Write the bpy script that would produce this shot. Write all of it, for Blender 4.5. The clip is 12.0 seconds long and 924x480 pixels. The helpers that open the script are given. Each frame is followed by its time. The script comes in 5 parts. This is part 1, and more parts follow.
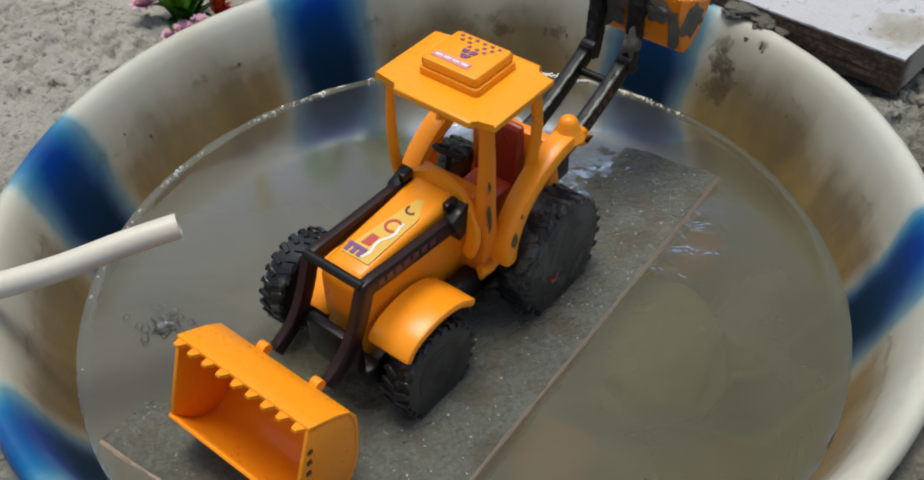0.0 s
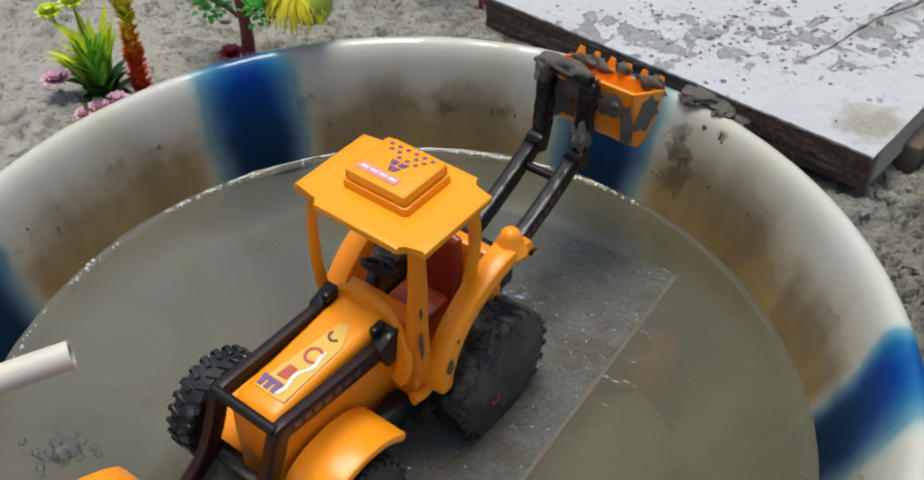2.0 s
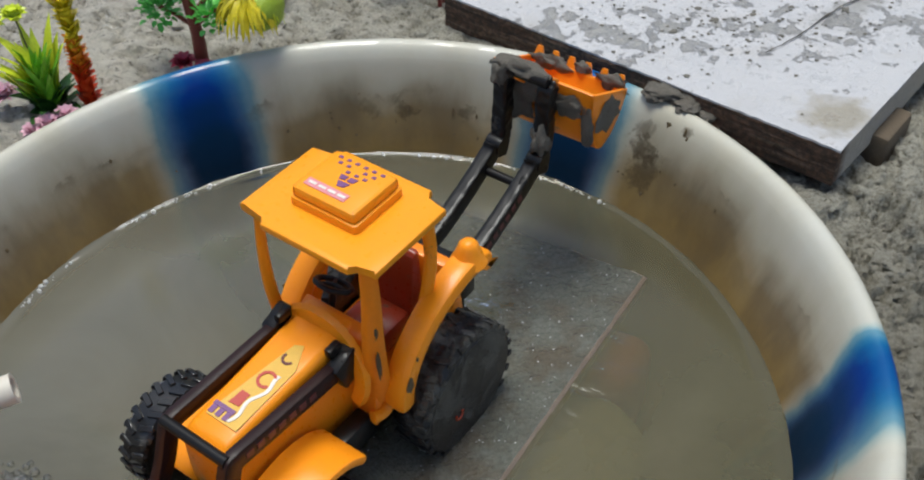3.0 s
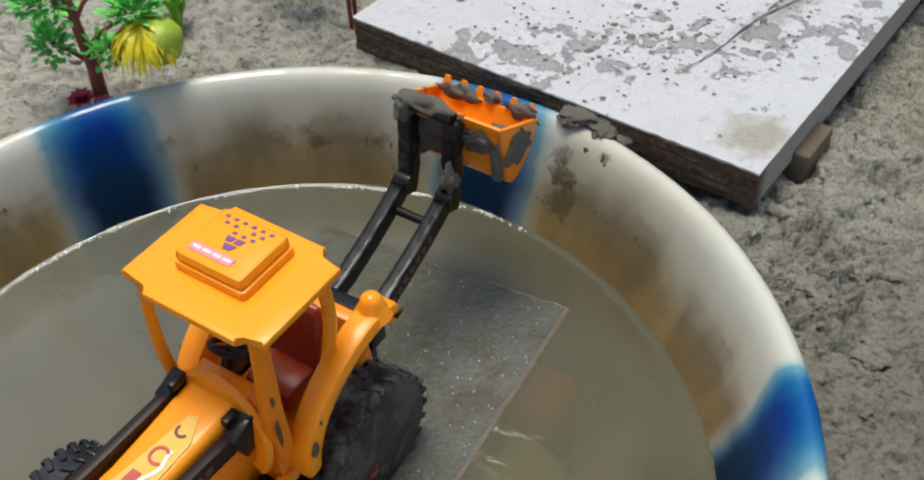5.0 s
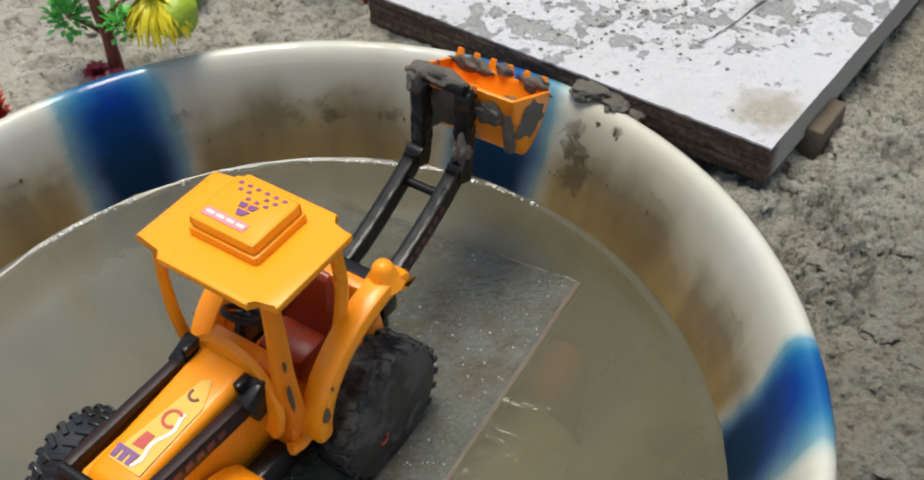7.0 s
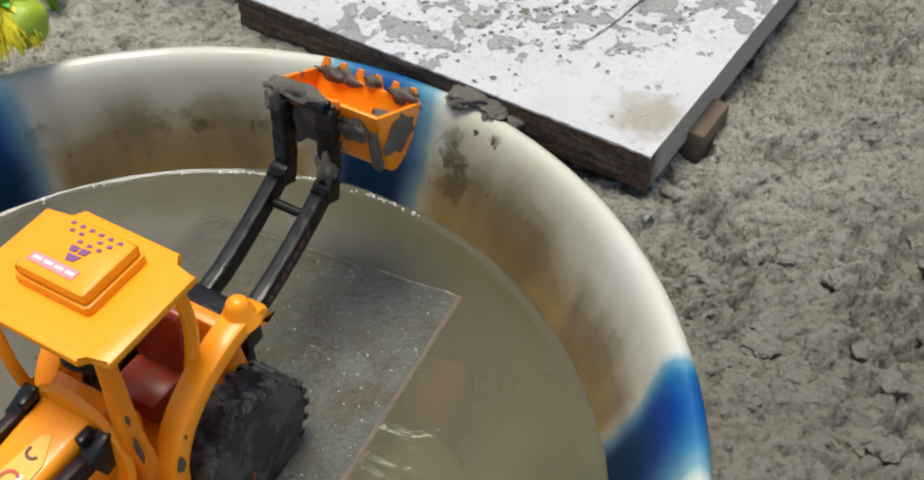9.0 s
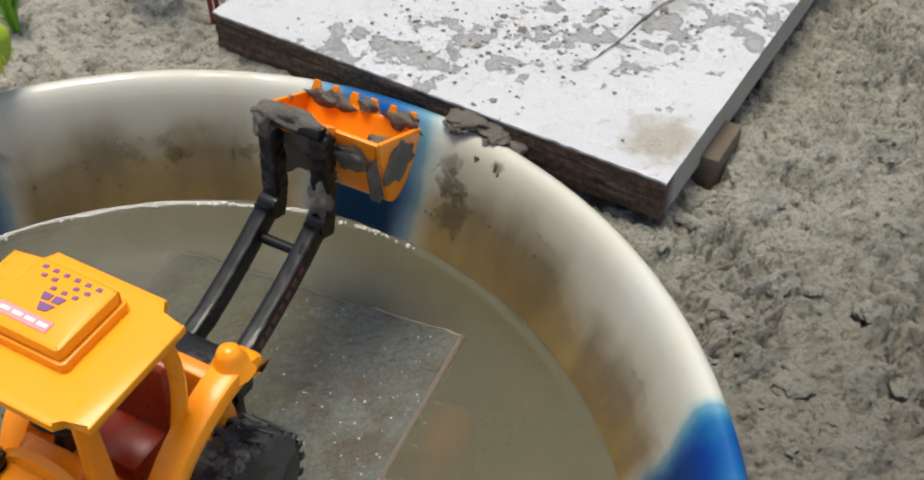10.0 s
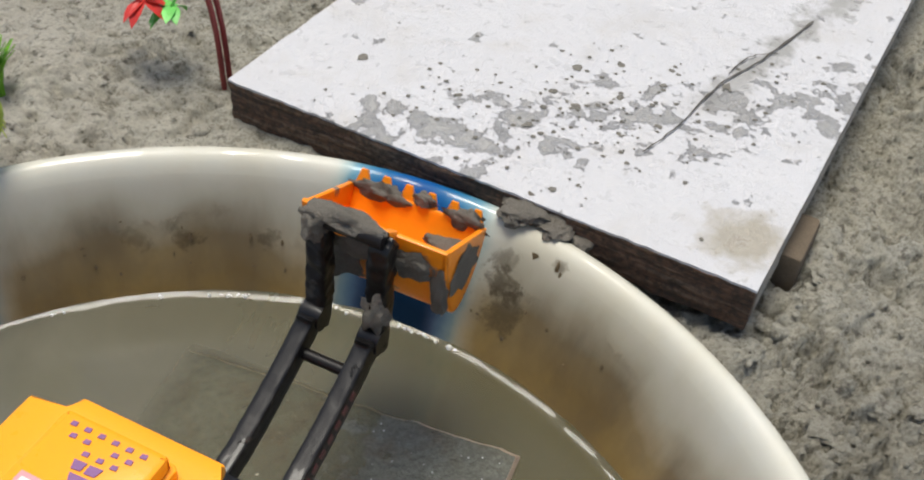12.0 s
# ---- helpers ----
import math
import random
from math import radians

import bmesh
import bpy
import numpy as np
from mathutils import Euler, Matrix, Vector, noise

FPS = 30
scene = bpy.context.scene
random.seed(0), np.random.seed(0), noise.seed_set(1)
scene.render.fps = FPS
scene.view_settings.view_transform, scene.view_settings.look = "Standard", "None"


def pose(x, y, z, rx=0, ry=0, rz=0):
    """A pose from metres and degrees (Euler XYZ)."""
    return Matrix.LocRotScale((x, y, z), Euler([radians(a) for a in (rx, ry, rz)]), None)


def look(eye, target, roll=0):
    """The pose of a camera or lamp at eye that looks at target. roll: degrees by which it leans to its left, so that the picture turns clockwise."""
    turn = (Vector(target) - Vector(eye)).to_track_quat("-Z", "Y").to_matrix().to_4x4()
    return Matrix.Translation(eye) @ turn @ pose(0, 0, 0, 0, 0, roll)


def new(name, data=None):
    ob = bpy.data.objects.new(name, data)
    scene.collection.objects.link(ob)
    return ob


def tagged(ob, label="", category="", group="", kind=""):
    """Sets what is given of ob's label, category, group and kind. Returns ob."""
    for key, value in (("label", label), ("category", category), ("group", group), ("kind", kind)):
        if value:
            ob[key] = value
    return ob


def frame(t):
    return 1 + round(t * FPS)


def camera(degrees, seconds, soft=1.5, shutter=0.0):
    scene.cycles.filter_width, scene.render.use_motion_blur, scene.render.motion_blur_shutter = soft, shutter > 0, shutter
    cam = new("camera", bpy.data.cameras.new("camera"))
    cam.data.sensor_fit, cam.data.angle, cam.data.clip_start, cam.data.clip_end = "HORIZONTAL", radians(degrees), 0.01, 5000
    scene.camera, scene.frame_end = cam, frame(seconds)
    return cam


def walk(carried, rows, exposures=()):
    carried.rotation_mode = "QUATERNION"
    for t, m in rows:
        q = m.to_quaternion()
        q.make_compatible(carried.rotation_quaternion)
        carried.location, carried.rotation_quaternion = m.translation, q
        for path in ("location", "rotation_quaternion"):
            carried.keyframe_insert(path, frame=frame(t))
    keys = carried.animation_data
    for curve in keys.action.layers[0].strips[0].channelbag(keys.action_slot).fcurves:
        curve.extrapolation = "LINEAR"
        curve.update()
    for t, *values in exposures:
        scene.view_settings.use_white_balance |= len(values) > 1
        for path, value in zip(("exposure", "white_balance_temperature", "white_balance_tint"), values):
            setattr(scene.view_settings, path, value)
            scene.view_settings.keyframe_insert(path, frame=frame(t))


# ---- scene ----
cam = camera(48.04, 12.0, soft=2.0)
PATH = [
    (0.0, pose(0.0913, 0.0371, 0.4323, 46.45, 1.96, 2.09)),
    (0.5, pose(0.1029, 0.0527, 0.4411, 48.35, 2.42, -0.26)),
    (1.0, pose(0.1043, 0.0774, 0.4579, 50.16, -1.17, 1.45)),
    (1.5, pose(0.1090, 0.1088, 0.4365, 47.55, 0.85, 1.68)),
    (2.0, pose(0.1041, 0.1081, 0.4330, 47.48, 0.47, 0.73)),
    (2.5, pose(0.1135, 0.1189, 0.4260, 46.41, 1.38, -0.42)),
    (3.0, pose(0.1171, 0.1274, 0.4308, 46.75, 1.29, -1.17)),
    (3.5, pose(0.1212, 0.1385, 0.4316, 47.24, 0.47, -1.89)),
    (5.5, pose(0.1468, 0.1633, 0.4370, 45.67, 1.69, -4.88)),
    (6.0, pose(0.1452, 0.1631, 0.4378, 45.83, 1.67, -4.85)),
    (6.5, pose(0.1440, 0.1542, 0.4306, 45.45, 2.14, -3.42)),
    (8.5, pose(0.1582, 0.1722, 0.4387, 44.51, -0.01, -6.49)),
    (9.0, pose(0.1757, 0.1865, 0.4326, 43.36, 0.17, -7.66)),
    (9.5, pose(0.1703, 0.1985, 0.4160, 43.14, -0.60, -8.41)),
    (10.0, pose(0.1599, 0.2197, 0.4083, 44.67, -0.82, -9.71)),
    (10.5, pose(0.1252, 0.2414, 0.3987, 46.62, -2.63, -11.37)),
    (11.0, pose(0.1252, 0.2821, 0.3857, 46.43, -3.71, -11.08)),
    (11.5, pose(0.1235, 0.2915, 0.3828, 46.38, -3.53, -11.47)),
    (12.0, pose(0.1224, 0.2930, 0.3878, 46.55, -3.33, -11.35)),
]
walk(cam, PATH, [(0.0, -0.04, 6400, 4), (1.0, 0.05, 6400, 4), (3.5, 0.03, 6250, 4), (5.5, 0.21, 6550, 4), (12.0, 0.32, 6700, 6)])

# ---- world, sun, exposure ----
world = bpy.data.worlds.new("overcast_sky")
scene.world = world
world.use_nodes = True
wn = world.node_tree
sky = wn.nodes.new("ShaderNodeTexSky")
sky.sky_type, sky.sun_disc = "NISHITA", False
sky.sun_elevation, sky.sun_rotation = radians(80.5), radians(-17)
sky.air_density, sky.dust_density, sky.ozone_density = 0.8, 2.5, 0.3
wn.nodes["Background"].inputs["Strength"].default_value = 0.14
wn.links.new(sky.outputs[0], wn.nodes["Background"].inputs[0])
sun = new("sun", bpy.data.lights.new("sun", "SUN"))
sun.data.energy, sun.data.angle, sun.data.color = 2.6, radians(26), (1.0, 0.965, 0.91)
sun.matrix_world = look((-0.04, 0.77, 2.0), (0.06, 0.45, 0))

# ---- materials ----


def nodes_of(name):
    m = bpy.data.materials.new(name)
    m.use_nodes = True
    return m, m.node_tree.nodes, m.node_tree.links, m.node_tree.nodes["Principled BSDF"]


def tex_noise(n, l, vec, scale, detail=5.0, rough=0.6, distort=0.0):
    t = n.new("ShaderNodeTexNoise")
    t.inputs["Scale"].default_value, t.inputs["Detail"].default_value = scale, detail
    t.inputs["Roughness"].default_value, t.inputs["Distortion"].default_value = rough, distort
    l.new(vec, t.inputs["Vector"])
    return t.outputs["Fac"]


def steps(n, l, fac, stops, mode="LINEAR"):
    r = n.new("ShaderNodeValToRGB")
    r.color_ramp.interpolation = mode
    e = r.color_ramp.elements
    while len(e) < len(stops):
        e.new(0.5)
    for k, (p, c) in zip(e, stops):
        k.position = p
        k.color = (*c, 1) if isinstance(c, tuple) else (c, c, c, 1)
    l.new(fac, r.inputs[0])
    return r.outputs[0]


def blend(n, l, fac, a, b, how="MIX"):
    x = n.new("ShaderNodeMix")
    x.data_type, x.blend_type = "RGBA", how
    for sock, v in ((x.inputs[0], fac), (x.inputs[6], a), (x.inputs[7], b)):
        if isinstance(v, (int, float)):
            sock.default_value = v
        elif isinstance(v, tuple):
            sock.default_value = (*v, 1)
        else:
            l.new(v, sock)
    return x.outputs[2]


def calc(n, l, op, a, b=0.0, c=0.0, clamp=False):
    x = n.new("ShaderNodeMath")
    x.operation, x.use_clamp = op, clamp
    for sock, v in zip(x.inputs, (a, b, c)):
        if isinstance(v, (int, float)):
            sock.default_value = v
        else:
            l.new(v, sock)
    return x.outputs[0]


def relief(n, l, bsdf, height, strength, dist=0.001):
    b = n.new("ShaderNodeBump")
    b.inputs["Strength"].default_value, b.inputs["Distance"].default_value = strength, dist
    l.new(height, b.inputs["Height"])
    l.new(b.outputs[0], bsdf.inputs["Normal"])
    return b


MUD = (0.20, 0.185, 0.155)
MUD_DARK = (0.085, 0.074, 0.058)


def surface(name, col, rough=0.4, var=0.12, scale=90, bump=0.15, bscale=900, mud=0.0, mudscale=70, mudcol=MUD, coat=0.0):
    """Colour with drift at two scales, fine relief, and splashes of mud over a share of the surface."""
    m, n, l, p = nodes_of(name)
    vec = n.new("ShaderNodeTexCoord").outputs["Object"]
    big, fine = tex_noise(n, l, vec, scale, 4), tex_noise(n, l, vec, scale * 9, 6)
    lo, hi = tuple(c * (1 - var) for c in col), tuple(min(1, c * (1 + var)) for c in col)
    c = blend(n, l, big, lo, hi)
    c = blend(n, l, steps(n, l, fine, [(0.35, 0.0), (0.75, 0.5)]), c, tuple(x * (1 - 1.6 * var) for x in col))
    rg = calc(n, l, "MULTIPLY_ADD", fine, 0.25, rough - 0.12, clamp=True)
    grain = tex_noise(n, l, vec, bscale, 6)
    h = grain
    if mud > 0:
        msk = tex_noise(n, l, vec, mudscale, 9, 0.62, 0.5)
        edge = 0.5 + (0.5 - mud) * 0.5
        msk = steps(n, l, msk, [(edge - 0.025, 0.0), (edge + 0.035, 1.0)])
        mc = blend(n, l, tex_noise(n, l, vec, mudscale * 12, 6), tuple(x * 0.55 for x in mudcol), tuple(x * 1.25 for x in mudcol))
        c = blend(n, l, msk, c, mc)
        rg = calc(n, l, "ADD", rg, calc(n, l, "MULTIPLY", msk, 0.35), clamp=True)
        h = calc(n, l, "ADD", calc(n, l, "MULTIPLY", grain, calc(n, l, "MULTIPLY_ADD", msk, 2.0, 0.15)), calc(n, l, "MULTIPLY", msk, 0.8))
    l.new(c, p.inputs["Base Color"])
    l.new(rg, p.inputs["Roughness"])
    p.inputs["Coat Weight"].default_value = coat
    relief(n, l, p, h, bump, 0.0015)
    return m


ORANGE = (0.98, 0.315, 0.011)
orange = surface("orange_plastic", ORANGE, 0.30, 0.05, 30, 0.06, 900, mud=0.03, mudscale=55, mudcol=(0.30, 0.14, 0.04), coat=0.35)
orange_roof = surface("orange_roof_plastic", (0.97, 0.345, 0.012), 0.30, 0.04, 30, 0.05, 700, coat=0.25)
orange_stained = surface("orange_plastic_stained", (0.90, 0.25, 0.010), 0.34, 0.08, 40, 0.12, 900, mud=0.20, mudscale=60, mudcol=(0.16, 0.10, 0.055), coat=0.15)
orange_muddy = surface("orange_plastic_muddy", (0.95, 0.27, 0.010), 0.34, 0.08, 40, 0.5, 700, mud=0.26, mudscale=48, mudcol=MUD)
red_plastic = surface("red_orange_plastic", (0.30, 0.035, 0.010), 0.30, 0.1, 50, 0.1, 900, mud=0.22, mudscale=90, mudcol=(0.12, 0.08, 0.05))
black = surface("black_plastic", (0.009, 0.008, 0.008), 0.42, 0.25, 60, 0.25, 700, mud=0.12, mudscale=80, mudcol=(0.05, 0.045, 0.038))
black_muddy = surface("black_plastic_muddy", (0.006, 0.0055, 0.0055), 0.40, 0.25, 60, 0.6, 420, mud=0.20, mudscale=65, mudcol=(0.06, 0.054, 0.045), coat=0.2)
arm_mat = surface("dark_maroon_black_plastic", (0.020, 0.007, 0.007), 0.40, 0.3, 60, 0.25, 700, mud=0.14, mudscale=70, mudcol=(0.07, 0.05, 0.04))
maroon = surface("dark_maroon_print", (0.13, 0.03, 0.03), 0.35, 0.3, 90, 0.1)
rubber = surface("muddy_rubber", (0.016, 0.015, 0.015), 0.42, 0.25, 60, 0.7, 500, mud=0.50, mudscale=55, mudcol=(0.080, 0.078, 0.068), coat=0.30)
rubber_wet = surface("wet_rubber", (0.015, 0.015, 0.016), 0.32, 0.25, 60, 0.5, 500, mud=0.22, mudscale=55, mudcol=(0.09, 0.085, 0.075), coat=0.6)
mud_clod = surface("grey_mud", MUD, 0.85, 0.25, 160, 0.9, 900)
mud_wet = surface("wet_dark_mud", MUD_DARK, 0.5, 0.3, 160, 0.8, 900)
mud_dark = surface("damp_grey_mud", (0.140, 0.124, 0.100), 0.8, 0.3, 160, 0.9, 900)
mud_stain = surface("dried_brown_mud", (0.125, 0.085, 0.038), 0.8, 0.35, 160, 0.5, 900)
purple = surface("purple_print", (0.20, 0.075, 0.22), 0.4, 0.25, 500)
pink = surface("pink_label_print", (0.75, 0.28, 0.30), 0.4, 0.15, 300)
white_print_glint = surface("white_print_glint", (0.80, 0.74, 0.66), 0.35, 0.1)
lime_print = surface("yellow_green_print", (0.74, 0.44, 0.06), 0.4, 0.1)
red_print = surface("red_print", (0.50, 0.06, 0.04), 0.4, 0.1)
grain_mat = surface("pale_glint_grain", (0.66, 0.65, 0.62), 0.15, 0.3, 300, 0.05, 900, coat=1.0)
slab_edge = surface("wet_brown_slab_edge", (0.40, 0.30, 0.22), 0.35, 0.3, 120, 0.5, 700)
brick_red = surface("soaked_brick", (0.62, 0.20, 0.10), 0.8, 0.25, 120, 0.6, 700)
stone_mat = surface("soaked_stone", (0.44, 0.42, 0.31), 0.8, 0.15, 60, 0.5, 500)
hose_mat = surface("cream_hose_rubber", (0.66, 0.60, 0.50), 0.42, 0.06, 40, 0.12, 600, mud=0.06, mudscale=60, mudcol=(0.30, 0.25, 0.17))
wood_ply = surface("brown_wood_block", (0.135, 0.100, 0.064), 0.8, 0.3, 120, 0.5, 600)
leaf_green = surface("green_plastic_leaf", (0.22, 0.52, 0.032), 0.38, 0.35, 60, 0.2, 500)
leaf_dark = surface("dark_green_plastic_leaf", (0.035, 0.11, 0.015), 0.4, 0.3, 60, 0.2, 500)
leaf_lime = surface("lime_plastic_leaf", (0.62, 0.72, 0.030), 0.4, 0.25, 70, 0.2, 500)
leaf_yellowish = surface("yellow_lime_plastic_leaf", (0.66, 0.74, 0.035), 0.4, 0.25, 70, 0.2, 500)
leaf_core = surface("yellow_green_plastic_ball", (0.34, 0.46, 0.030), 0.4, 0.3, 90, 0.4, 300)
leaf_mop = surface("yellow_plastic_needles", (0.70, 0.58, 0.015), 0.4, 0.25, 70, 0.2, 500)
leaf_bright = surface("bright_green_plastic_leaf", (0.17, 0.62, 0.11), 0.42, 0.25, 90, 0.2, 500)
leaf_yellow = surface("yellow_plastic_leaf", (0.95, 0.74, 0.030), 0.4, 0.2, 70, 0.2, 500)
leaf_orange = surface("orange_plastic_leaf", (0.97, 0.32, 0.020), 0.4, 0.25, 60, 0.2, 500)
leaf_red_orange = surface("red_orange_plastic_leaf", (0.90, 0.10, 0.020), 0.4, 0.25, 60, 0.2, 500)
leaf_red = surface("red_plastic_leaf", (0.60, 0.035, 0.025), 0.42, 0.2, 60, 0.2, 500)
petal_pink = surface("pink_plastic_petal", (0.80, 0.48, 0.57), 0.45, 0.2, 120, 0.2, 500)
petal_rose = surface("crimson_plastic_petal", (0.45, 0.05, 0.09), 0.45, 0.2, 120, 0.2, 500)
stem_brown = surface("red_brown_plastic_stem", (0.26, 0.058, 0.034), 0.45, 0.2, 120, 0.3, 500)
stem_red = surface("dull_red_plastic_stem", (0.26, 0.04, 0.035), 0.45, 0.2, 120, 0.3, 500)
stem_olive = surface("olive_plastic_stem", (0.16, 0.17, 0.05), 0.45, 0.2, 120, 0.3, 500)


for bright in (orange, orange_roof, orange_stained, orange_muddy):
    bright.node_tree.nodes["Principled BSDF"].inputs["Specular IOR Level"].default_value = 0.30
    bright.node_tree.nodes["Principled BSDF"].inputs["Coat Weight"].default_value = 0.10
for dark in (black, black_muddy, arm_mat, rubber, rubber_wet):
    dark.node_tree.nodes["Principled BSDF"].inputs["Specular IOR Level"].default_value = 0.28


def ground_material():
    m, n, l, p = nodes_of("clumpy_river_mud")
    vec = n.new("ShaderNodeTexCoord").outputs["Object"]
    wide, mid, fine = tex_noise(n, l, vec, 5, 4), tex_noise(n, l, vec, 38, 7, 0.65), tex_noise(n, l, vec, 420, 7, 0.7)
    c = blend(n, l, steps(n, l, wide, [(0.35, 0.0), (0.65, 1.0)]), (0.455, 0.427, 0.338), (0.565, 0.538, 0.446))
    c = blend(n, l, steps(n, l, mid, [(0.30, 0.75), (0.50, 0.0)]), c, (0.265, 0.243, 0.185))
    # low spots of the fine grain painted dark, like small shaded pits
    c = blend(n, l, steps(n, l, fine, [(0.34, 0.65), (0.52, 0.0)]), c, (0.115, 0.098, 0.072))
    c = blend(n, l, steps(n, l, fine, [(0.58, 0.0), (0.76, 0.55)]), c, (0.54, 0.505, 0.435))
    l.new(calc(n, l, "MULTIPLY_ADD", mid, 0.5, 0.50, clamp=True), p.inputs["Roughness"])
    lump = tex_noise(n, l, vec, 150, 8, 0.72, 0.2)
    # low parts of the lump relief painted dark, as shade in gaps
    pit_shade = steps(n, l, lump, [(0.36, 0.8), (0.46, 0.0)])
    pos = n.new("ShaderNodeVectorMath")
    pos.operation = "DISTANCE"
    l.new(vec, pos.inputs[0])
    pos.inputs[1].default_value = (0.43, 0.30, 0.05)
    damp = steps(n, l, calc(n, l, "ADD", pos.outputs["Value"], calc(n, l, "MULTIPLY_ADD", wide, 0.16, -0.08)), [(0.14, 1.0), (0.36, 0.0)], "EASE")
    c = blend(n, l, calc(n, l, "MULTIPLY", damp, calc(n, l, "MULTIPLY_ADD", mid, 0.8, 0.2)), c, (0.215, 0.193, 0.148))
    dry = n.new("ShaderNodeVectorMath")
    dry.operation = "DISTANCE"
    l.new(vec, dry.inputs[0])
    dry.inputs[1].default_value = (-0.20, 0.70, 0.05)
    dry = steps(n, l, calc(n, l, "ADD", dry.outputs["Value"], calc(n, l, "MULTIPLY_ADD", wide, 0.16, -0.08)), [(0.10, 0.75), (0.36, 0.0)], "EASE")
    c = blend(n, l, calc(n, l, "MULTIPLY", dry, calc(n, l, "MULTIPLY_ADD", mid, 0.8, 0.4), clamp=True), c, (0.70, 0.64, 0.545))
    l.new(blend(n, l, pit_shade, c, (0.11, 0.093, 0.067)), p.inputs["Base Color"])
    hills = calc(n, l, "ADD", mid, calc(n, l, "MULTIPLY", lump, 1.4))
    relief(n, l, p, calc(n, l, "ADD", hills, calc(n, l, "MULTIPLY", fine, 0.8)), 1.0, 0.0042)
    return m


def tub_material():
    """Cream plastic, five blue dye marks round the rim, amber silt that has dried on the lower wall."""
    m, n, l, p = nodes_of("stained_cream_plastic")
    vec = n.new("ShaderNodeTexCoord").outputs["Object"]
    s = n.new("ShaderNodeSeparateXYZ")
    l.new(vec, s.inputs[0])
    wob, fine = tex_noise(n, l, vec, 14, 5), tex_noise(n, l, vec, 160, 7, 0.65)
    turn = calc(n, l, "DIVIDE", calc(n, l, "ARCTAN2", s.outputs[1], s.outputs[0]), 2 * math.pi)
    turn = calc(n, l, "FRACT", calc(n, l, "ADD", turn, 1.0))
    turn = calc(n, l, "ADD", turn, calc(n, l, "MULTIPLY_ADD", wob, 0.016, -0.008))
    drop = calc(n, l, "ADD", s.outputs[2], calc(n, l, "MULTIPLY_ADD", wob, 0.02, -0.010))
    drop10 = calc(n, l, "MULTIPLY", drop, 10.0)

    def marks(inner, outer):
        stops = []
        for deg, half in ((-8, 8.5), (57.0, 8.5), (117, 8.0), (171, 8.0), (221, 8.5)):
            d, w = (deg % 360) / 360, half / 360
            stops += [(d - w * outer, 0.0), (d - w * inner, 1.0), (d + w * inner, 1.0), (d + w * outer, 0.0)]
        return steps(n, l, turn, [(max(0, min(1, a)), b) for a, b in sorted(stops)], "EASE")

    cream = blend(n, l, wob, (0.500, 0.488, 0.412), (0.580, 0.578, 0.532))
    cream = blend(n, l, steps(n, l, fine, [(0.56, 0.0), (0.74, 0.22)]), cream, (0.50, 0.45, 0.35))
    dye = calc(n, l, "MULTIPLY", marks(0.05, 1.45), steps(n, l, drop10, [(0.58, 1.0), (0.66, 0.85), (0.74, 0.62)]))
    blue = calc(n, l, "MULTIPLY", marks(0.10, 1.35), steps(n, l, drop10, [(0.20, 1.0), (0.45, 0.60), (0.66, 0.0)], "EASE"))
    tint = steps(n, l, dye, [(0.06, (0.30, 0.46, 0.44)), (0.28, (0.045, 0.225, 0.33)), (0.58, (0.009, 0.115, 0.27)), (0.90, (0.002, 0.036, 0.22))])
    c = blend(n, l, steps(n, l, dye, [(0.02, 0.0), (0.30, 0.92), (0.50, 1.0)], "EASE"), cream, tint)
    c = blend(n, l, steps(n, l, blue, [(0.02, 0.0), (0.85, 1.0)], "EASE"), c, blend(n, l, steps(n, l, drop10, [(0.10, 0.0), (0.52, 1.0)]), (0.002, 0.012, 0.028), (0.003, 0.030, 0.085)))
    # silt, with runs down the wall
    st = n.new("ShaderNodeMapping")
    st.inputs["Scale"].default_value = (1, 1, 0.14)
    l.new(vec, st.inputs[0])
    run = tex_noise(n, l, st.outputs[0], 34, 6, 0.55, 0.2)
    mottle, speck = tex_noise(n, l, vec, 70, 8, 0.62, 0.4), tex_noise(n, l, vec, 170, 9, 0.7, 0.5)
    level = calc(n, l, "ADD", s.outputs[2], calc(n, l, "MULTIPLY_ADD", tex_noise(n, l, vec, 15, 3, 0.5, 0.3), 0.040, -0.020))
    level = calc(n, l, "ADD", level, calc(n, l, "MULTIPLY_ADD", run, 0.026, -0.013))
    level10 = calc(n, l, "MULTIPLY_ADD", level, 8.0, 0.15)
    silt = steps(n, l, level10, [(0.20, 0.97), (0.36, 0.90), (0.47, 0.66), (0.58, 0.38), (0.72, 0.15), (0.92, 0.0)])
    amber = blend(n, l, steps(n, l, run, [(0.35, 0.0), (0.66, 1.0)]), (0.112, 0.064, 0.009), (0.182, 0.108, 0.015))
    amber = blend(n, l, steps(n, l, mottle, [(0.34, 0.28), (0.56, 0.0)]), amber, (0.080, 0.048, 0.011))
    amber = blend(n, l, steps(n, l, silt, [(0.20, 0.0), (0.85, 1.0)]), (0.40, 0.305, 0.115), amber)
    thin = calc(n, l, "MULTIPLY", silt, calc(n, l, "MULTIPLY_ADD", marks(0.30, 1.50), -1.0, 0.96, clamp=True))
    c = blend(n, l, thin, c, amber)
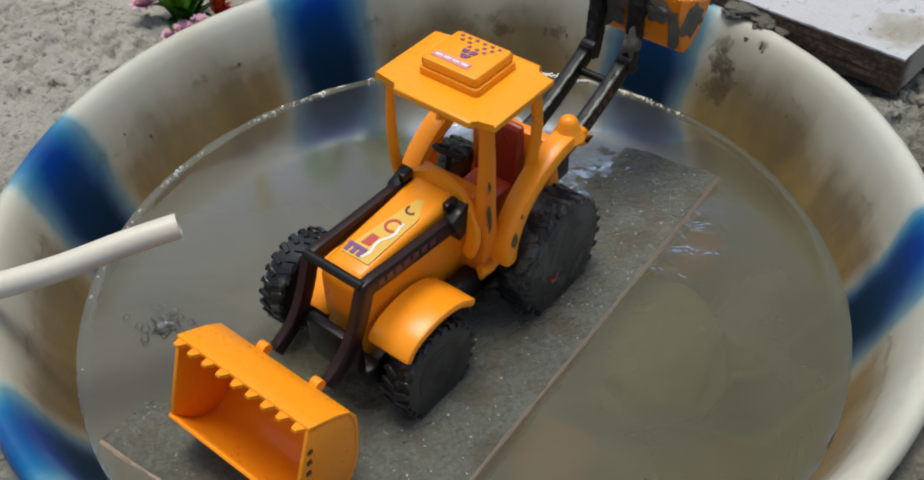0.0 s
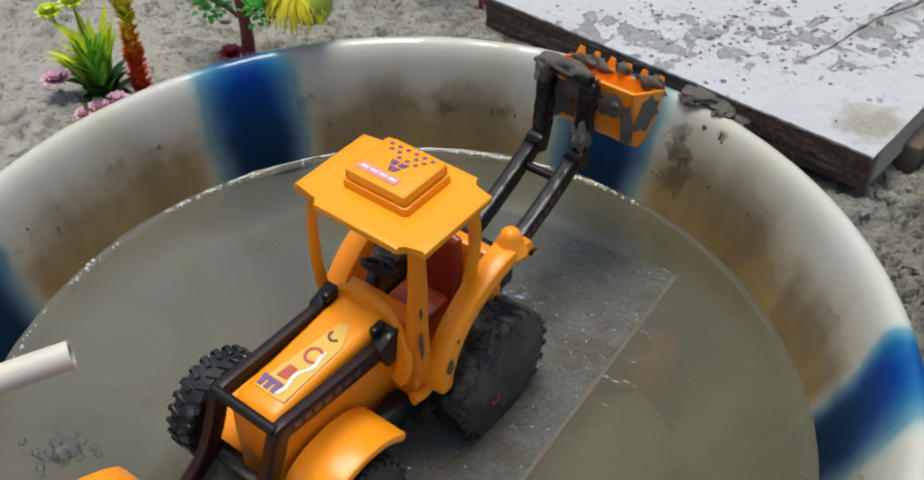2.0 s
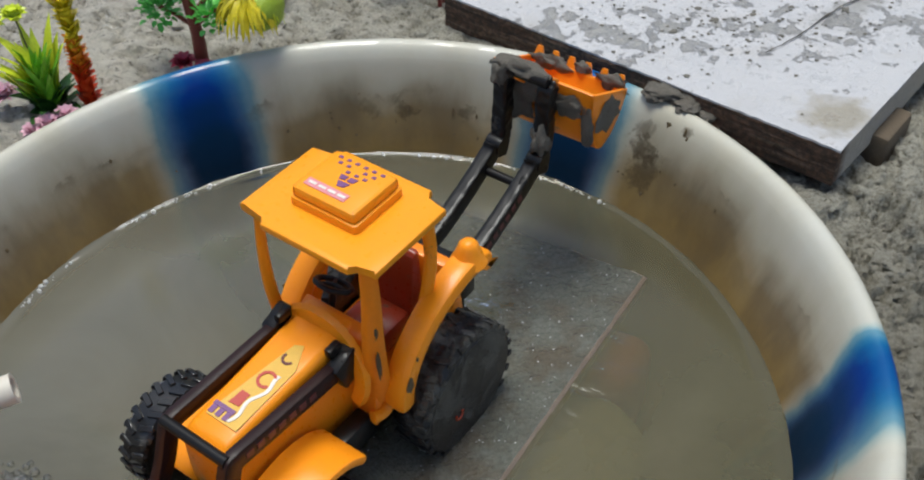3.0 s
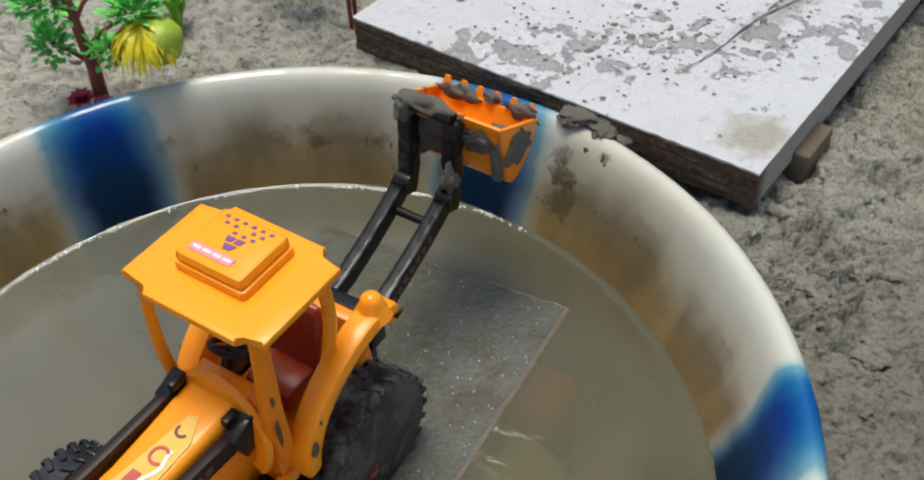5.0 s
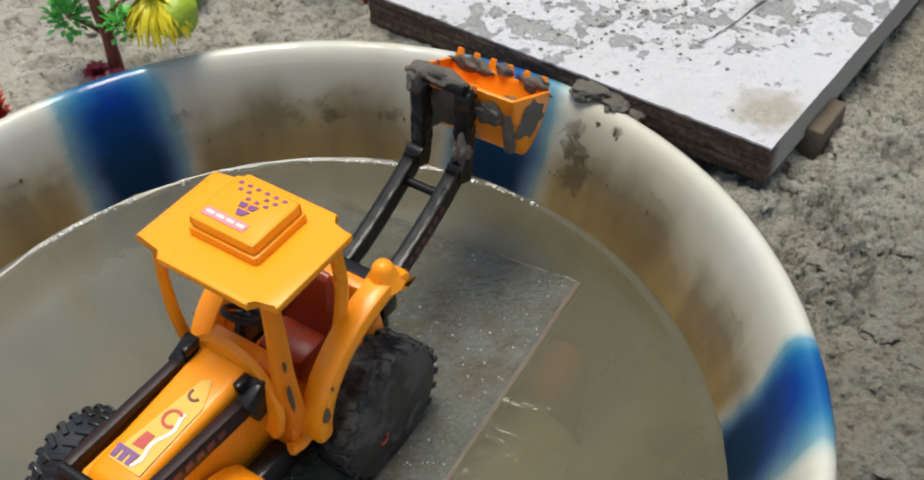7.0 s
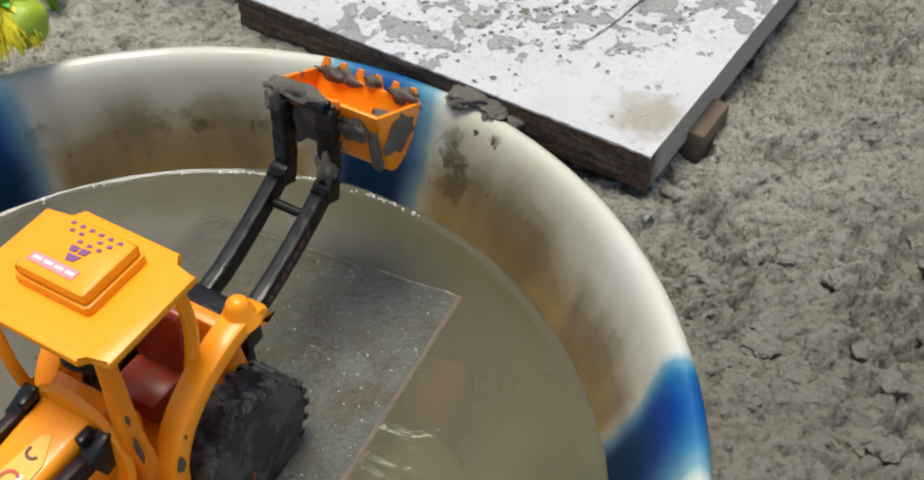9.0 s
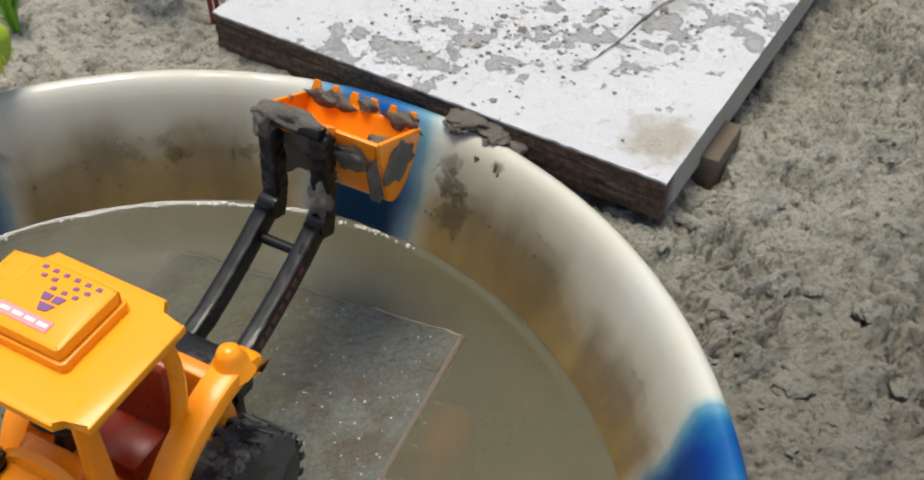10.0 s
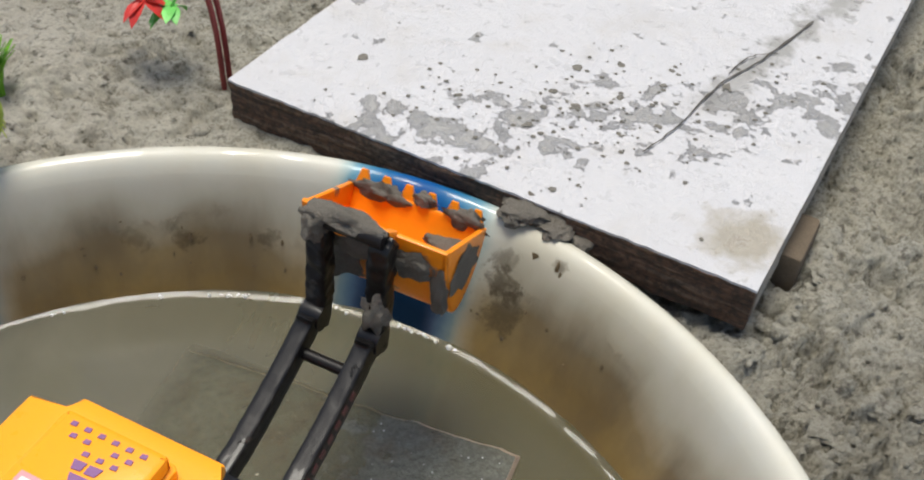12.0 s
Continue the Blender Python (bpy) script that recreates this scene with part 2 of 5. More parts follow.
    # the dried tide line, where silt gathered along its upper edge
    tide = steps(n, l, calc(n, l, "ADD", level10, calc(n, l, "MULTIPLY_ADD", speck, 0.16, -0.08)), [(0.42, 0.0), (0.470, 1.0), (0.485, 0.0)])
    tide = calc(n, l, "MULTIPLY", tide, calc(n, l, "MULTIPLY", steps(n, l, tex_noise(n, l, vec, 22, 3), [(0.50, 0.0), (0.62, 0.45)]), calc(n, l, "MULTIPLY_ADD", blue, -1.0, 1.0, clamp=True)))
    c = blend(n, l, tide, c, (0.075, 0.050, 0.020))
    # darker smudges where muddy water splashed up
    for deg, z, size, dark in ((44.6, 0.053, 0.0075, 0.65), (44.2, 0.043, 0.010, 0.9), (43.0, 0.030, 0.012, 0.8), (38.0, 0.0640, 0.0040, 0.8), (84.6, 0.029, 0.0080, 0.75), (74.6, 0.0310, 0.0060, 0.7), (90.5, 0.030, 0.007, 0.5), (62.0, 0.030, 0.005, 0.4)):
        far = n.new("ShaderNodeVectorMath")
        far.operation = "DISTANCE"
        r = 0.2165 + 0.325 * z
        far.inputs[1].default_value = (r * math.cos(radians(deg)), r * math.sin(radians(deg)), z)
        l.new(vec, far.inputs[0])
        near = calc(n, l, "ADD", calc(n, l, "MULTIPLY", far.outputs["Value"], 0.62 / size), calc(n, l, "ADD", calc(n, l, "MULTIPLY_ADD", mottle, 1.8, -0.9), calc(n, l, "MULTIPLY_ADD", speck, 1.3, -0.65)))
        c = blend(n, l, steps(n, l, near, [(0.20, dark * 0.85), (0.45, dark * 0.55), (0.66, 0.0)]), c, (0.060, 0.042, 0.020))
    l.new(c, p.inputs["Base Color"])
    # a wet film left on parts of the rim
    wet = calc(n, l, "MULTIPLY", steps(n, l, calc(n, l, "MULTIPLY", s.outputs[2], 10.0), [(0.60, 0.0), (0.66, 1.0)]), steps(n, l, tex_noise(n, l, vec, 30, 4, 0.6), [(0.46, 0.0), (0.54, 0.75)]))
    l.new(calc(n, l, "ADD", wet, calc(n, l, "MULTIPLY_ADD", calc(n, l, "MAXIMUM", silt, dye), -0.10, 0.10, clamp=True), clamp=True), p.inputs["Coat Weight"])
    p.inputs["Coat Roughness"].default_value = 0.07
    l.new(calc(n, l, "MULTIPLY_ADD", silt, 0.35, calc(n, l, "MULTIPLY_ADD", fine, 0.2, 0.32), clamp=True), p.inputs["Roughness"])
    l.new(calc(n, l, "MULTIPLY_ADD", calc(n, l, "MAXIMUM", silt, dye), -0.22, 0.28), p.inputs["Specular IOR Level"])
    relief(n, l, p, calc(n, l, "ADD", calc(n, l, "MULTIPLY", fine, 0.35), tide), 0.25, 0.001)
    return m


def water_material():
    """Silty water: most of the light comes back from the silt, a part goes through to what lies under it."""
    m, n, l, p = nodes_of("silty_water")
    vec = n.new("ShaderNodeTexCoord").outputs["Object"]
    drift = tex_noise(n, l, vec, 9, 5, 0.6, 0.8)
    p.inputs["Roughness"].default_value, p.inputs["IOR"].default_value = 0.9, 1.33
    p.inputs["Specular IOR Level"].default_value = 0.0
    where = n.new("ShaderNodeSeparateXYZ")
    l.new(vec, where.inputs[0])
    # the hose's side is painted paler grey, standing for the sky mirrored there
    sky_grey = calc(n, l, "ADD", calc(n, l, "MULTIPLY_ADD", where.outputs[0], -2.9, 0.30), calc(n, l, "MULTIPLY", drift, 0.36), clamp=True)
    l.new(blend(n, l, sky_grey, (0.136, 0.126, 0.074), (0.215, 0.206, 0.163)), p.inputs["Base Color"])
    clear, both, gloss, top = (n.new("ShaderNode" + k) for k in ("BsdfTransparent", "MixShader", "BsdfGlossy", "MixShader"))
        # only a film of water covers the slab, so less silt lies in between
    su = calc(n, l, "ADD", calc(n, l, "MULTIPLY_ADD", where.outputs[0], -5.048, 0.8117), calc(n, l, "MULTIPLY_ADD", where.outputs[1], 3.153, -0.2923))
    sv = calc(n, l, "ADD", calc(n, l, "MULTIPLY_ADD", where.outputs[0], -1.536, 0.2470), calc(n, l, "MULTIPLY_ADD", where.outputs[1], -2.362, 0.2190))
    shallow = calc(n, l, "MULTIPLY", steps(n, l, su, [(0.0, 0.0), (0.04, 1.0), (0.90, 1.0), (1.0, 0.0)]), steps(n, l, sv, [(0.0, 0.0), (0.02, 1.0), (0.94, 1.0), (1.0, 0.0)]))
    l.new(blend(n, l, shallow, (0.59, 0.55, 0.36), (0.88, 0.86, 0.74)), clear.inputs[0])
    l.new(calc(n, l, "MULTIPLY_ADD", shallow, -0.36, calc(n, l, "MULTIPLY_ADD", drift, 0.44, 0.37), clamp=True), both.inputs[0])
    l.new(clear.outputs[0], both.inputs[1])
    l.new(p.outputs[0], both.inputs[2])
    reach = n.new("ShaderNodeVectorMath")
    reach.operation = "LENGTH"
    l.new(vec, reach.inputs[0])
    # the open water trembles, the rim of water that clings to the wall is still
    still = steps(n, l, calc(n, l, "MULTIPLY", reach.outputs["Value"], 4.0), [(0.828, 0.0), (0.850, 1.0)])
    l.new(calc(n, l, "MULTIPLY_ADD", still, -0.13, 0.15), gloss.inputs["Roughness"])
    fr = n.new("ShaderNodeFresnel")
    l.new(calc(n, l, "MULTIPLY_ADD", still, 0.07, 1.26), fr.inputs[0])
    b = n.new("ShaderNodeBump")
    b.inputs["Strength"].default_value, b.inputs["Distance"].default_value = 1.0, 0.0022
    away = n.new("ShaderNodeVectorMath")
    away.operation = "DISTANCE"
    l.new(vec, away.inputs[0])
    away.inputs[1].default_value = (0.090, 0.035, 0.0)
    stir = steps(n, l, away.outputs["Value"], [(0.03, 1.0), (0.085, 0.0)], "EASE")
    l.new(calc(n, l, "MULTIPLY", tex_noise(n, l, vec, 75, 2, 0.5, 0.6), stir), b.inputs["Height"])
    l.new(b.outputs[0], gloss.inputs["Normal"])
    l.new(b.outputs[0], fr.inputs["Normal"])
    l.new(fr.outputs[0], top.inputs[0])
    l.new(both.outputs[0], top.inputs[1])
    l.new(gloss.outputs[0], top.inputs[2])
    l.new(top.outputs[0], n["Material Output"].inputs["Surface"])
    return m


def slab_material():
    m, n, l, p = nodes_of("wet_sandy_slab")
    vec = n.new("ShaderNodeTexCoord").outputs["Object"]
    wide, fine, grit = tex_noise(n, l, vec, 22, 6), tex_noise(n, l, vec, 420, 7, 0.7), tex_noise(n, l, vec, 1100, 4)
    c = blend(n, l, wide, (0.095, 0.097, 0.073), (0.215, 0.222, 0.178))
    c = blend(n, l, steps(n, l, fine, [(0.40, 0.5), (0.60, 0.0)]), c, (0.060, 0.055, 0.042))
    c = blend(n, l, steps(n, l, tex_noise(n, l, vec, 30, 5), [(0.48, 0.0), (0.64, 0.75)]), c, (0.098, 0.072, 0.040))
    l.new(c, p.inputs["Base Color"])
    l.new(steps(n, l, fine, [(0.35, 0.04), (0.65, 0.26)]), p.inputs["Roughness"])
    relief(n, l, p, calc(n, l, "ADD", fine, calc(n, l, "MULTIPLY", grit, 1.3)), 0.9, 0.0014)
    film = n.new("ShaderNodeBump")
    film.inputs["Strength"].default_value, film.inputs["Distance"].default_value = 1.0, 0.0044
    l.new(tex_noise(n, l, vec, 330, 2, 0.6, 0.3), film.inputs["Height"])
    p.inputs["Coat IOR"].default_value = 1.5
    l.new(film.outputs[0], p.inputs["Coat Normal"])
    p.inputs["Coat Weight"].default_value, p.inputs["Coat Roughness"].default_value = 1.0, 0.04
    return m


def skin_material():
    """White board face, smeared and spotted with drying mud."""
    m, n, l, p = nodes_of("mud_smeared_white_board")
    vec = n.new("ShaderNodeTexCoord").outputs["Object"]
    wide, mid, fine = tex_noise(n, l, vec, 9, 4), tex_noise(n, l, vec, 60, 10, 0.66, 0.25), tex_noise(n, l, vec, 260, 7, 0.7)
    c = blend(n, l, wide, (0.50, 0.492, 0.497), (0.60, 0.594, 0.602))
    c = blend(n, l, steps(n, l, fine, [(0.52, 0.0), (0.74, 0.22)]), c, (0.42, 0.39, 0.36))
    c = blend(n, l, steps(n, l, tex_noise(n, l, vec, 26, 6, 0.6, 0.4), [(0.52, 0.0), (0.70, 0.55)]), c, (0.47, 0.445, 0.415))
    sep = n.new("ShaderNodeSeparateXYZ")
    l.new(vec, sep.inputs[0])
    # how far from the diagonal streak along which mud was dragged
    off = calc(n, l, "ABSOLUTE", calc(n, l, "ADD", calc(n, l, "MULTIPLY", sep.outputs[0], 0.65), calc(n, l, "MULTIPLY_ADD", sep.outputs[1], 0.76, -0.125)))
    band = steps(n, l, calc(n, l, "MULTIPLY", off, 10.0), [(0.05, 1.0), (0.62, 0.0)], "EASE")
    lumps = calc(n, l, "ADD", calc(n, l, "MULTIPLY", mid, 0.80), calc(n, l, "MULTIPLY", wide, 0.20))
    lumps = calc(n, l, "ADD", lumps, calc(n, l, "MULTIPLY_ADD", band, 0.085, -0.088))
    smear = steps(n, l, lumps, [(0.510, 0.0), (0.545, 0.5), (0.600, 0.85)])
    c = blend(n, l, smear, c, blend(n, l, fine, (0.22, 0.21, 0.19), (0.42, 0.41, 0.385)))
    # a wide wet drag mark that the crack runs into
    drag = calc(n, l, "ABSOLUTE", calc(n, l, "ADD", sep.outputs[0], calc(n, l, "MULTIPLY_ADD", sep.outputs[1], 0.208, -0.0908)))
    drag = calc(n, l, "ADD", calc(n, l, "MULTIPLY", drag, 70.0), calc(n, l, "MULTIPLY_ADD", mid, 4.0, -2.0))
    drag = calc(n, l, "MULTIPLY", steps(n, l, drag, [(0.20, 0.85), (0.75, 0.0)]), steps(n, l, calc(n, l, "MULTIPLY", sep.outputs[1], 3.0), [(0.30, 0.0), (0.46, 1.0)]))
    c = blend(n, l, drag, c, blend(n, l, fine, (0.17, 0.165, 0.15), (0.40, 0.39, 0.37)))
    fleck = steps(n, l, tex_noise(n, l, vec, 150, 8, 0.7, 0.2), [(0.60, 0.0), (0.66, 0.8)])
    c = blend(n, l, calc(n, l, "MULTIPLY", fleck, calc(n, l, "MULTIPLY_ADD", band, 0.85, 0.08)), c, (0.15, 0.14, 0.12))
    spot = n.new("ShaderNodeVectorMath")
    spot.operation = "DISTANCE"
    l.new(vec, spot.inputs[0])
    spot.inputs[1].default_value = (0.016, 0.030, 0.0)
    spot = calc(n, l, "ADD", calc(n, l, "MULTIPLY", spot.outputs["Value"], 26.0), calc(n, l, "MULTIPLY_ADD", mid, 1.4, -0.7))
    spot = steps(n, l, spot, [(0.25, 0.8), (0.50, 0.35), (0.62, 0.0)])
    c = blend(n, l, spot, c, blend(n, l, fine, (0.20, 0.17, 0.115), (0.42, 0.37, 0.28)))
    rim_line = steps(n, l, lumps, [(0.50, 0.0), (0.525, 0.35), (0.545, 0.0)])
    c = blend(n, l, rim_line, c, (0.10, 0.085, 0.07))
    l.new(c, p.inputs["Base Color"])
    l.new(steps(n, l, mid, [(0.3, 0.18), (0.7, 0.55)]), p.inputs["Roughness"])
    relief(n, l, p, calc(n, l, "ADD", calc(n, l, "MULTIPLY_ADD", mid, 1.2, smear), calc(n, l, "MULTIPLY", fine, 0.7)), 0.8, 0.0022)
    return m


def ply_material():
    m, n, l, p = nodes_of("rotting_plywood_edge")
    vec = n.new("ShaderNodeTexCoord").outputs["Object"]
    mp = n.new("ShaderNodeMapping")
    mp.inputs["Scale"].default_value = (12, 12, 240)
    l.new(vec, mp.inputs[0])
    ply, fine = tex_noise(n, l, mp.outputs[0], 1.6, 6, 0.6, 0.3), tex_noise(n, l, vec, 300, 7, 0.7)
    c = steps(n, l, ply, [(0.3, (0.030, 0.019, 0.012)), (0.5, (0.140, 0.072, 0.040)), (0.72, (0.28, 0.20, 0.135))])
    c = blend(n, l, steps(n, l, fine, [(0.42, 0.7), (0.58, 0.0)]), c, (0.02, 0.015, 0.011))
    dust = n.new("ShaderNodeSeparateXYZ")
    l.new(vec, dust.inputs[0])
    side = steps(n, l, calc(n, l, "MULTIPLY_ADD", dust.outputs[0], 100.0, 0.0), [(0.45, 0.92), (0.8, 0.0)])
    side = calc(n, l, "MULTIPLY", side, steps(n, l, calc(n, l, "MULTIPLY", dust.outputs[1], 10.0), [(0.05, 0.0), (0.15, 1.0)]))
    c = blend(n, l, side, c, blend(n, l, fine, (0.34, 0.30, 0.24), (0.62, 0.57, 0.49)))
    l.new(c, p.inputs["Base Color"])
    p.inputs["Roughness"].default_value = 0.7
    relief(n, l, p, calc(n, l, "ADD", ply, calc(n, l, "MULTIPLY", fine, 0.5)), 0.9, 0.003)
    return m


def bubble_material(name, white):
    m, n, l, p = nodes_of(name)
    clear, gloss, top, fr = (n.new("ShaderNode" + k) for k in ("BsdfTransparent", "BsdfGlossy", "MixShader", "Fresnel"))
    clear.inputs[0].default_value = (0.985, 0.985, 0.98, 1)
    gloss.inputs["Roughness"].default_value = 0.02
    fr.inputs[0].default_value = 1.4
    l.new(fr.outputs[0], top.inputs[0])
    l.new(clear.outputs[0], top.inputs[1])
    l.new(gloss.outputs[0], top.inputs[2])
    foam = n.new("ShaderNodeBsdfDiffuse")
    foam.inputs[0].default_value = (0.85, 0.85, 0.82, 1)
    film = n.new("ShaderNodeMixShader")
    film.inputs[0].default_value = white
    l.new(top.outputs[0], film.inputs[1])
    l.new(foam.outputs[0], film.inputs[2])
    l.new(film.outputs[0], n["Material Output"].inputs["Surface"])
    return m


ground_mat, tub_mat, water_mat, slab_mat = ground_material(), tub_material(), water_material(), slab_material()
skin_mat, ply_mat, bubble_mat = skin_material(), ply_material(), bubble_material("thin_bubble_film", 0.07)
glint_mat = bubble_material("white_glint", 0.55)

# ---- building blocks ----


def link(name, bm, material, parent=None, label="", angle=38):
    me = bpy.data.meshes.new(name)
    bmesh.ops.recalc_face_normals(bm, faces=bm.faces)
    bm.to_mesh(me)
    bm.free()
    me.materials.append(material)
    for poly in me.polygons:
        poly.use_smooth = True
    me.set_sharp_from_angle(angle=radians(angle))
    ob = new(name, me)
    if parent:
        ob.parent = parent
    if label:
        ob["label"] = label
    return ob


def part(name, bm, material, parent, label="", angle=38):
    return link(name, bm, material, parent, label, angle)


def thing(name, m, label, category, group="", kind=""):
    ob = new(name)
    ob.empty_display_size = 0.02
    ob.matrix_world = m
    return tagged(ob, label, category, group, kind)


def rbox(bm, c, s, b=0.0008, rot=None, seg=2):
    made = bmesh.ops.create_cube(bm, size=1.0)["verts"]
    m = Matrix.Translation(c) @ (rot.to_4x4() if rot else Matrix.Identity(4)) @ Matrix.Diagonal((*s, 1))
    bmesh.ops.transform(bm, matrix=m, verts=made)
    if b > 0:
        bmesh.ops.bevel(bm, geom=list({e for v in made for e in v.link_edges}), offset=b, segments=seg, profile=0.5, affect="EDGES")
    return bm


def prism(bm, poly, a, b, bevel=0.0008, taper=1.0):
    """A polygon of (y, z) pairs, drawn out along x from a to b."""
    f = [bm.verts.new((a, y, z)) for y, z in poly]
    g = [bm.verts.new((b, y * taper + (1 - taper) * poly[0][0], z)) for y, z in poly]
    k = len(poly)
    faces = [bm.faces.new(f), bm.faces.new(g[::-1])]
    for i in range(k):
        faces.append(bm.faces.new((f[i], f[(i + 1) % k], g[(i + 1) % k], g[i])))
    if bevel > 0:
        bmesh.ops.recalc_face_normals(bm, faces=faces)
        es = [e for e in {e for q in faces for e in q.edges} if e.calc_face_angle(0) > 0.5]
        bmesh.ops.bevel(bm, geom=es, offset=bevel, segments=2, profile=0.5, affect="EDGES")
    return bm


def plate(bm, poly, z0, z1, bevel=0.0008):
    """A polygon of (x, y) pairs between two heights."""
    f = [bm.verts.new((x, y, z0)) for x, y in poly]
    g = [bm.verts.new((x, y, z1)) for x, y in poly]
    k = len(poly)
    faces = [bm.faces.new(f[::-1]), bm.faces.new(g)]
    for i in range(k):
        faces.append(bm.faces.new((f[i], f[(i + 1) % k], g[(i + 1) % k], g[i])))
    if bevel > 0:
        es = list({e for q in faces for e in q.edges})
        bmesh.ops.bevel(bm, geom=es, offset=bevel, segments=2, profile=0.5, affect="EDGES")
    return bm


def ribbon(line, thick):
    """The closed outline of a line of (y, z) pairs with a thickness to its left."""
    out = []
    for i, q in enumerate(line):
        a, b = Vector(line[max(0, i - 1)]), Vector(line[min(len(line) - 1, i + 1)])
        d = (b - a).normalized()
        out.append((q[0] - d.y * thick, q[1] + d.x * thick))
    return list(line) + out[::-1]


def smooth_line(pts, k=6):
    """A soft line through the points."""
    pts = [Vector(p) for p in pts]
    out = []
    for i in range(len(pts) - 1):
        p0, p1, p2, p3 = pts[max(0, i - 1)], pts[i], pts[i + 1], pts[min(len(pts) - 1, i + 2)]
        for j in range(k):
            t = j / k
            out.append(0.5 * (2 * p1 + (p2 - p0) * t + (2 * p0 - 5 * p1 + 4 * p2 - p3) * t * t + (3 * p1 - p0 - 3 * p2 + p3) * t ** 3))
    return out + [pts[-1]]


def tube(bm, pts, r, n=10, flat=1.0, cap=True):
    pts = [Vector(p) for p in pts]
    rad = r if isinstance(r, (list, tuple)) else [r] * len(pts)
    side = None
    rings = []
    for i, q in enumerate(pts):
        d = (pts[min(i + 1, len(pts) - 1)] - pts[max(i - 1, 0)]).normalized()
        if side is None:
            side = d.orthogonal().normalized()
        side = (side - d * side.dot(d)).normalized()
        up = d.cross(side)
        rings.append([bm.verts.new(q + rad[i] * (math.cos(2 * math.pi * k / n) * side + flat * math.sin(2 * math.pi * k / n) * up)) for k in range(n)])
    for a, b in zip(rings, rings[1:]):
        for k in range(n):
            bm.faces.new((a[k], a[(k + 1) % n], b[(k + 1) % n], b[k]))
    if cap:
        bm.faces.new(rings[0][::-1])
        bm.faces.new(rings[-1])
    return bm


def lathe(bm, prof, n=48, axis="z", c=(0, 0, 0), closed=False):
    """Turns a profile of (radius, height) pairs round an axis."""
    rings = []
    for r, h in prof:
        if r < 1e-6:
            rings.append([bm.verts.new((c[0] + (h if axis == "x" else 0), c[1], c[2] + (h if axis == "z" else 0)))])
            continue
        ring = []
        for k in range(n):
            a = 2 * math.pi * k / n
            p = (h, r * math.cos(a), r * math.sin(a)) if axis == "x" else (r * math.cos(a), r * math.sin(a), h)
            ring.append(bm.verts.new(Vector(p) + Vector(c)))
        rings.append(ring)
    pairs = list(zip(rings, rings[1:])) + ([(rings[-1], rings[0])] if closed else [])
    for a, b in pairs:
        for k in range(n):
            q = [a[k % len(a)], a[(k + 1) % len(a)], b[(k + 1) % len(b)], b[k % len(b)]]
            q = list(dict.fromkeys(q))
            if len(q) > 2:
                bm.faces.new(q)
    return bm


def clod(bm, c, r, squash=0.6, seed=0, sub=2, rough=0.35):
    made = bmesh.ops.create_icosphere(bm, subdivisions=sub, radius=1.0)["verts"]
    off = Vector((seed * 3.7, seed * 1.9, seed * 5.3))
    for v in made:
        d = v.co.copy()
        k = 1 + rough * noise.noise(d * 1.4 + off) + rough * 0.5 * noise.noise(d * 4.0 + off)
        v.co = Vector(c) + Vector((d.x * r * k, d.y * r * k, d.z * r * k * squash))
    return bm


def caked(bm, amp, freq=160.0, cuts=2):
    """Roughens a shape as dried mud would."""
    bmesh.ops.triangulate(bm, faces=bm.faces[:])
    bmesh.ops.subdivide_edges(bm, edges=bm.edges[:], cuts=cuts, use_grid_fill=True)
    bm.normal_update()
    for v in bm.verts:
        q = v.co * freq
        v.co += v.normal * amp * (noise.noise(q) + 0.6 * noise.noise(q * 2.3))
    return bm


def mud_patch(bm, c, size, seed, rough=0.5):
    """A flat-lying lump of mud with its own size along each axis."""
    made = bmesh.ops.create_icosphere(bm, subdivisions=3, radius=1.0)["verts"]
    off = Vector((seed * 2.3, seed * 4.1, seed * 1.7))
    for v in made:
        d = v.co.copy()
        k = 1 + rough * noise.noise(d * 1.6 + off) + rough * 0.55 * noise.noise(d * 4.5 + off)
        v.co = Vector(c) + Vector((d.x * size[0] * k, d.y * size[1] * k, d.z * size[2] * k))
    return bm


def fbm(x, y, f, octaves=4, seed=0.0):
    return noise.fractal(Vector((x * f + seed, y * f - seed, seed * 0.7)), 0.8, 2.1, octaves)


# ---- ground, tub, water ----
TUB = Vector((0.0607, 0.4553, 0.0))
GROUND_Z = 0.050


def ramp(v, lo, hi):
    v = max(0.0, min(1.0, (v - lo) / (hi - lo)))
    return v * v * (3 - 2 * v)


def cell_lump(x, y, size, seed):
    """Trodden lumps: each has its own height, with a gap along its edge. -1 to 1."""
    near, pts = noise.voronoi(Vector((x * size, y * size, seed)))
    own = math.sin(pts[0].x * 127.1 + pts[0].y * 311.7 + pts[0].z * 74.7) * 43758.5
    own = 2 * (own - math.floor(own)) - 1
    edge = ramp(near[1] - near[0], 0.0, 0.30)
    return own * edge - 0.8 * (1 - edge)


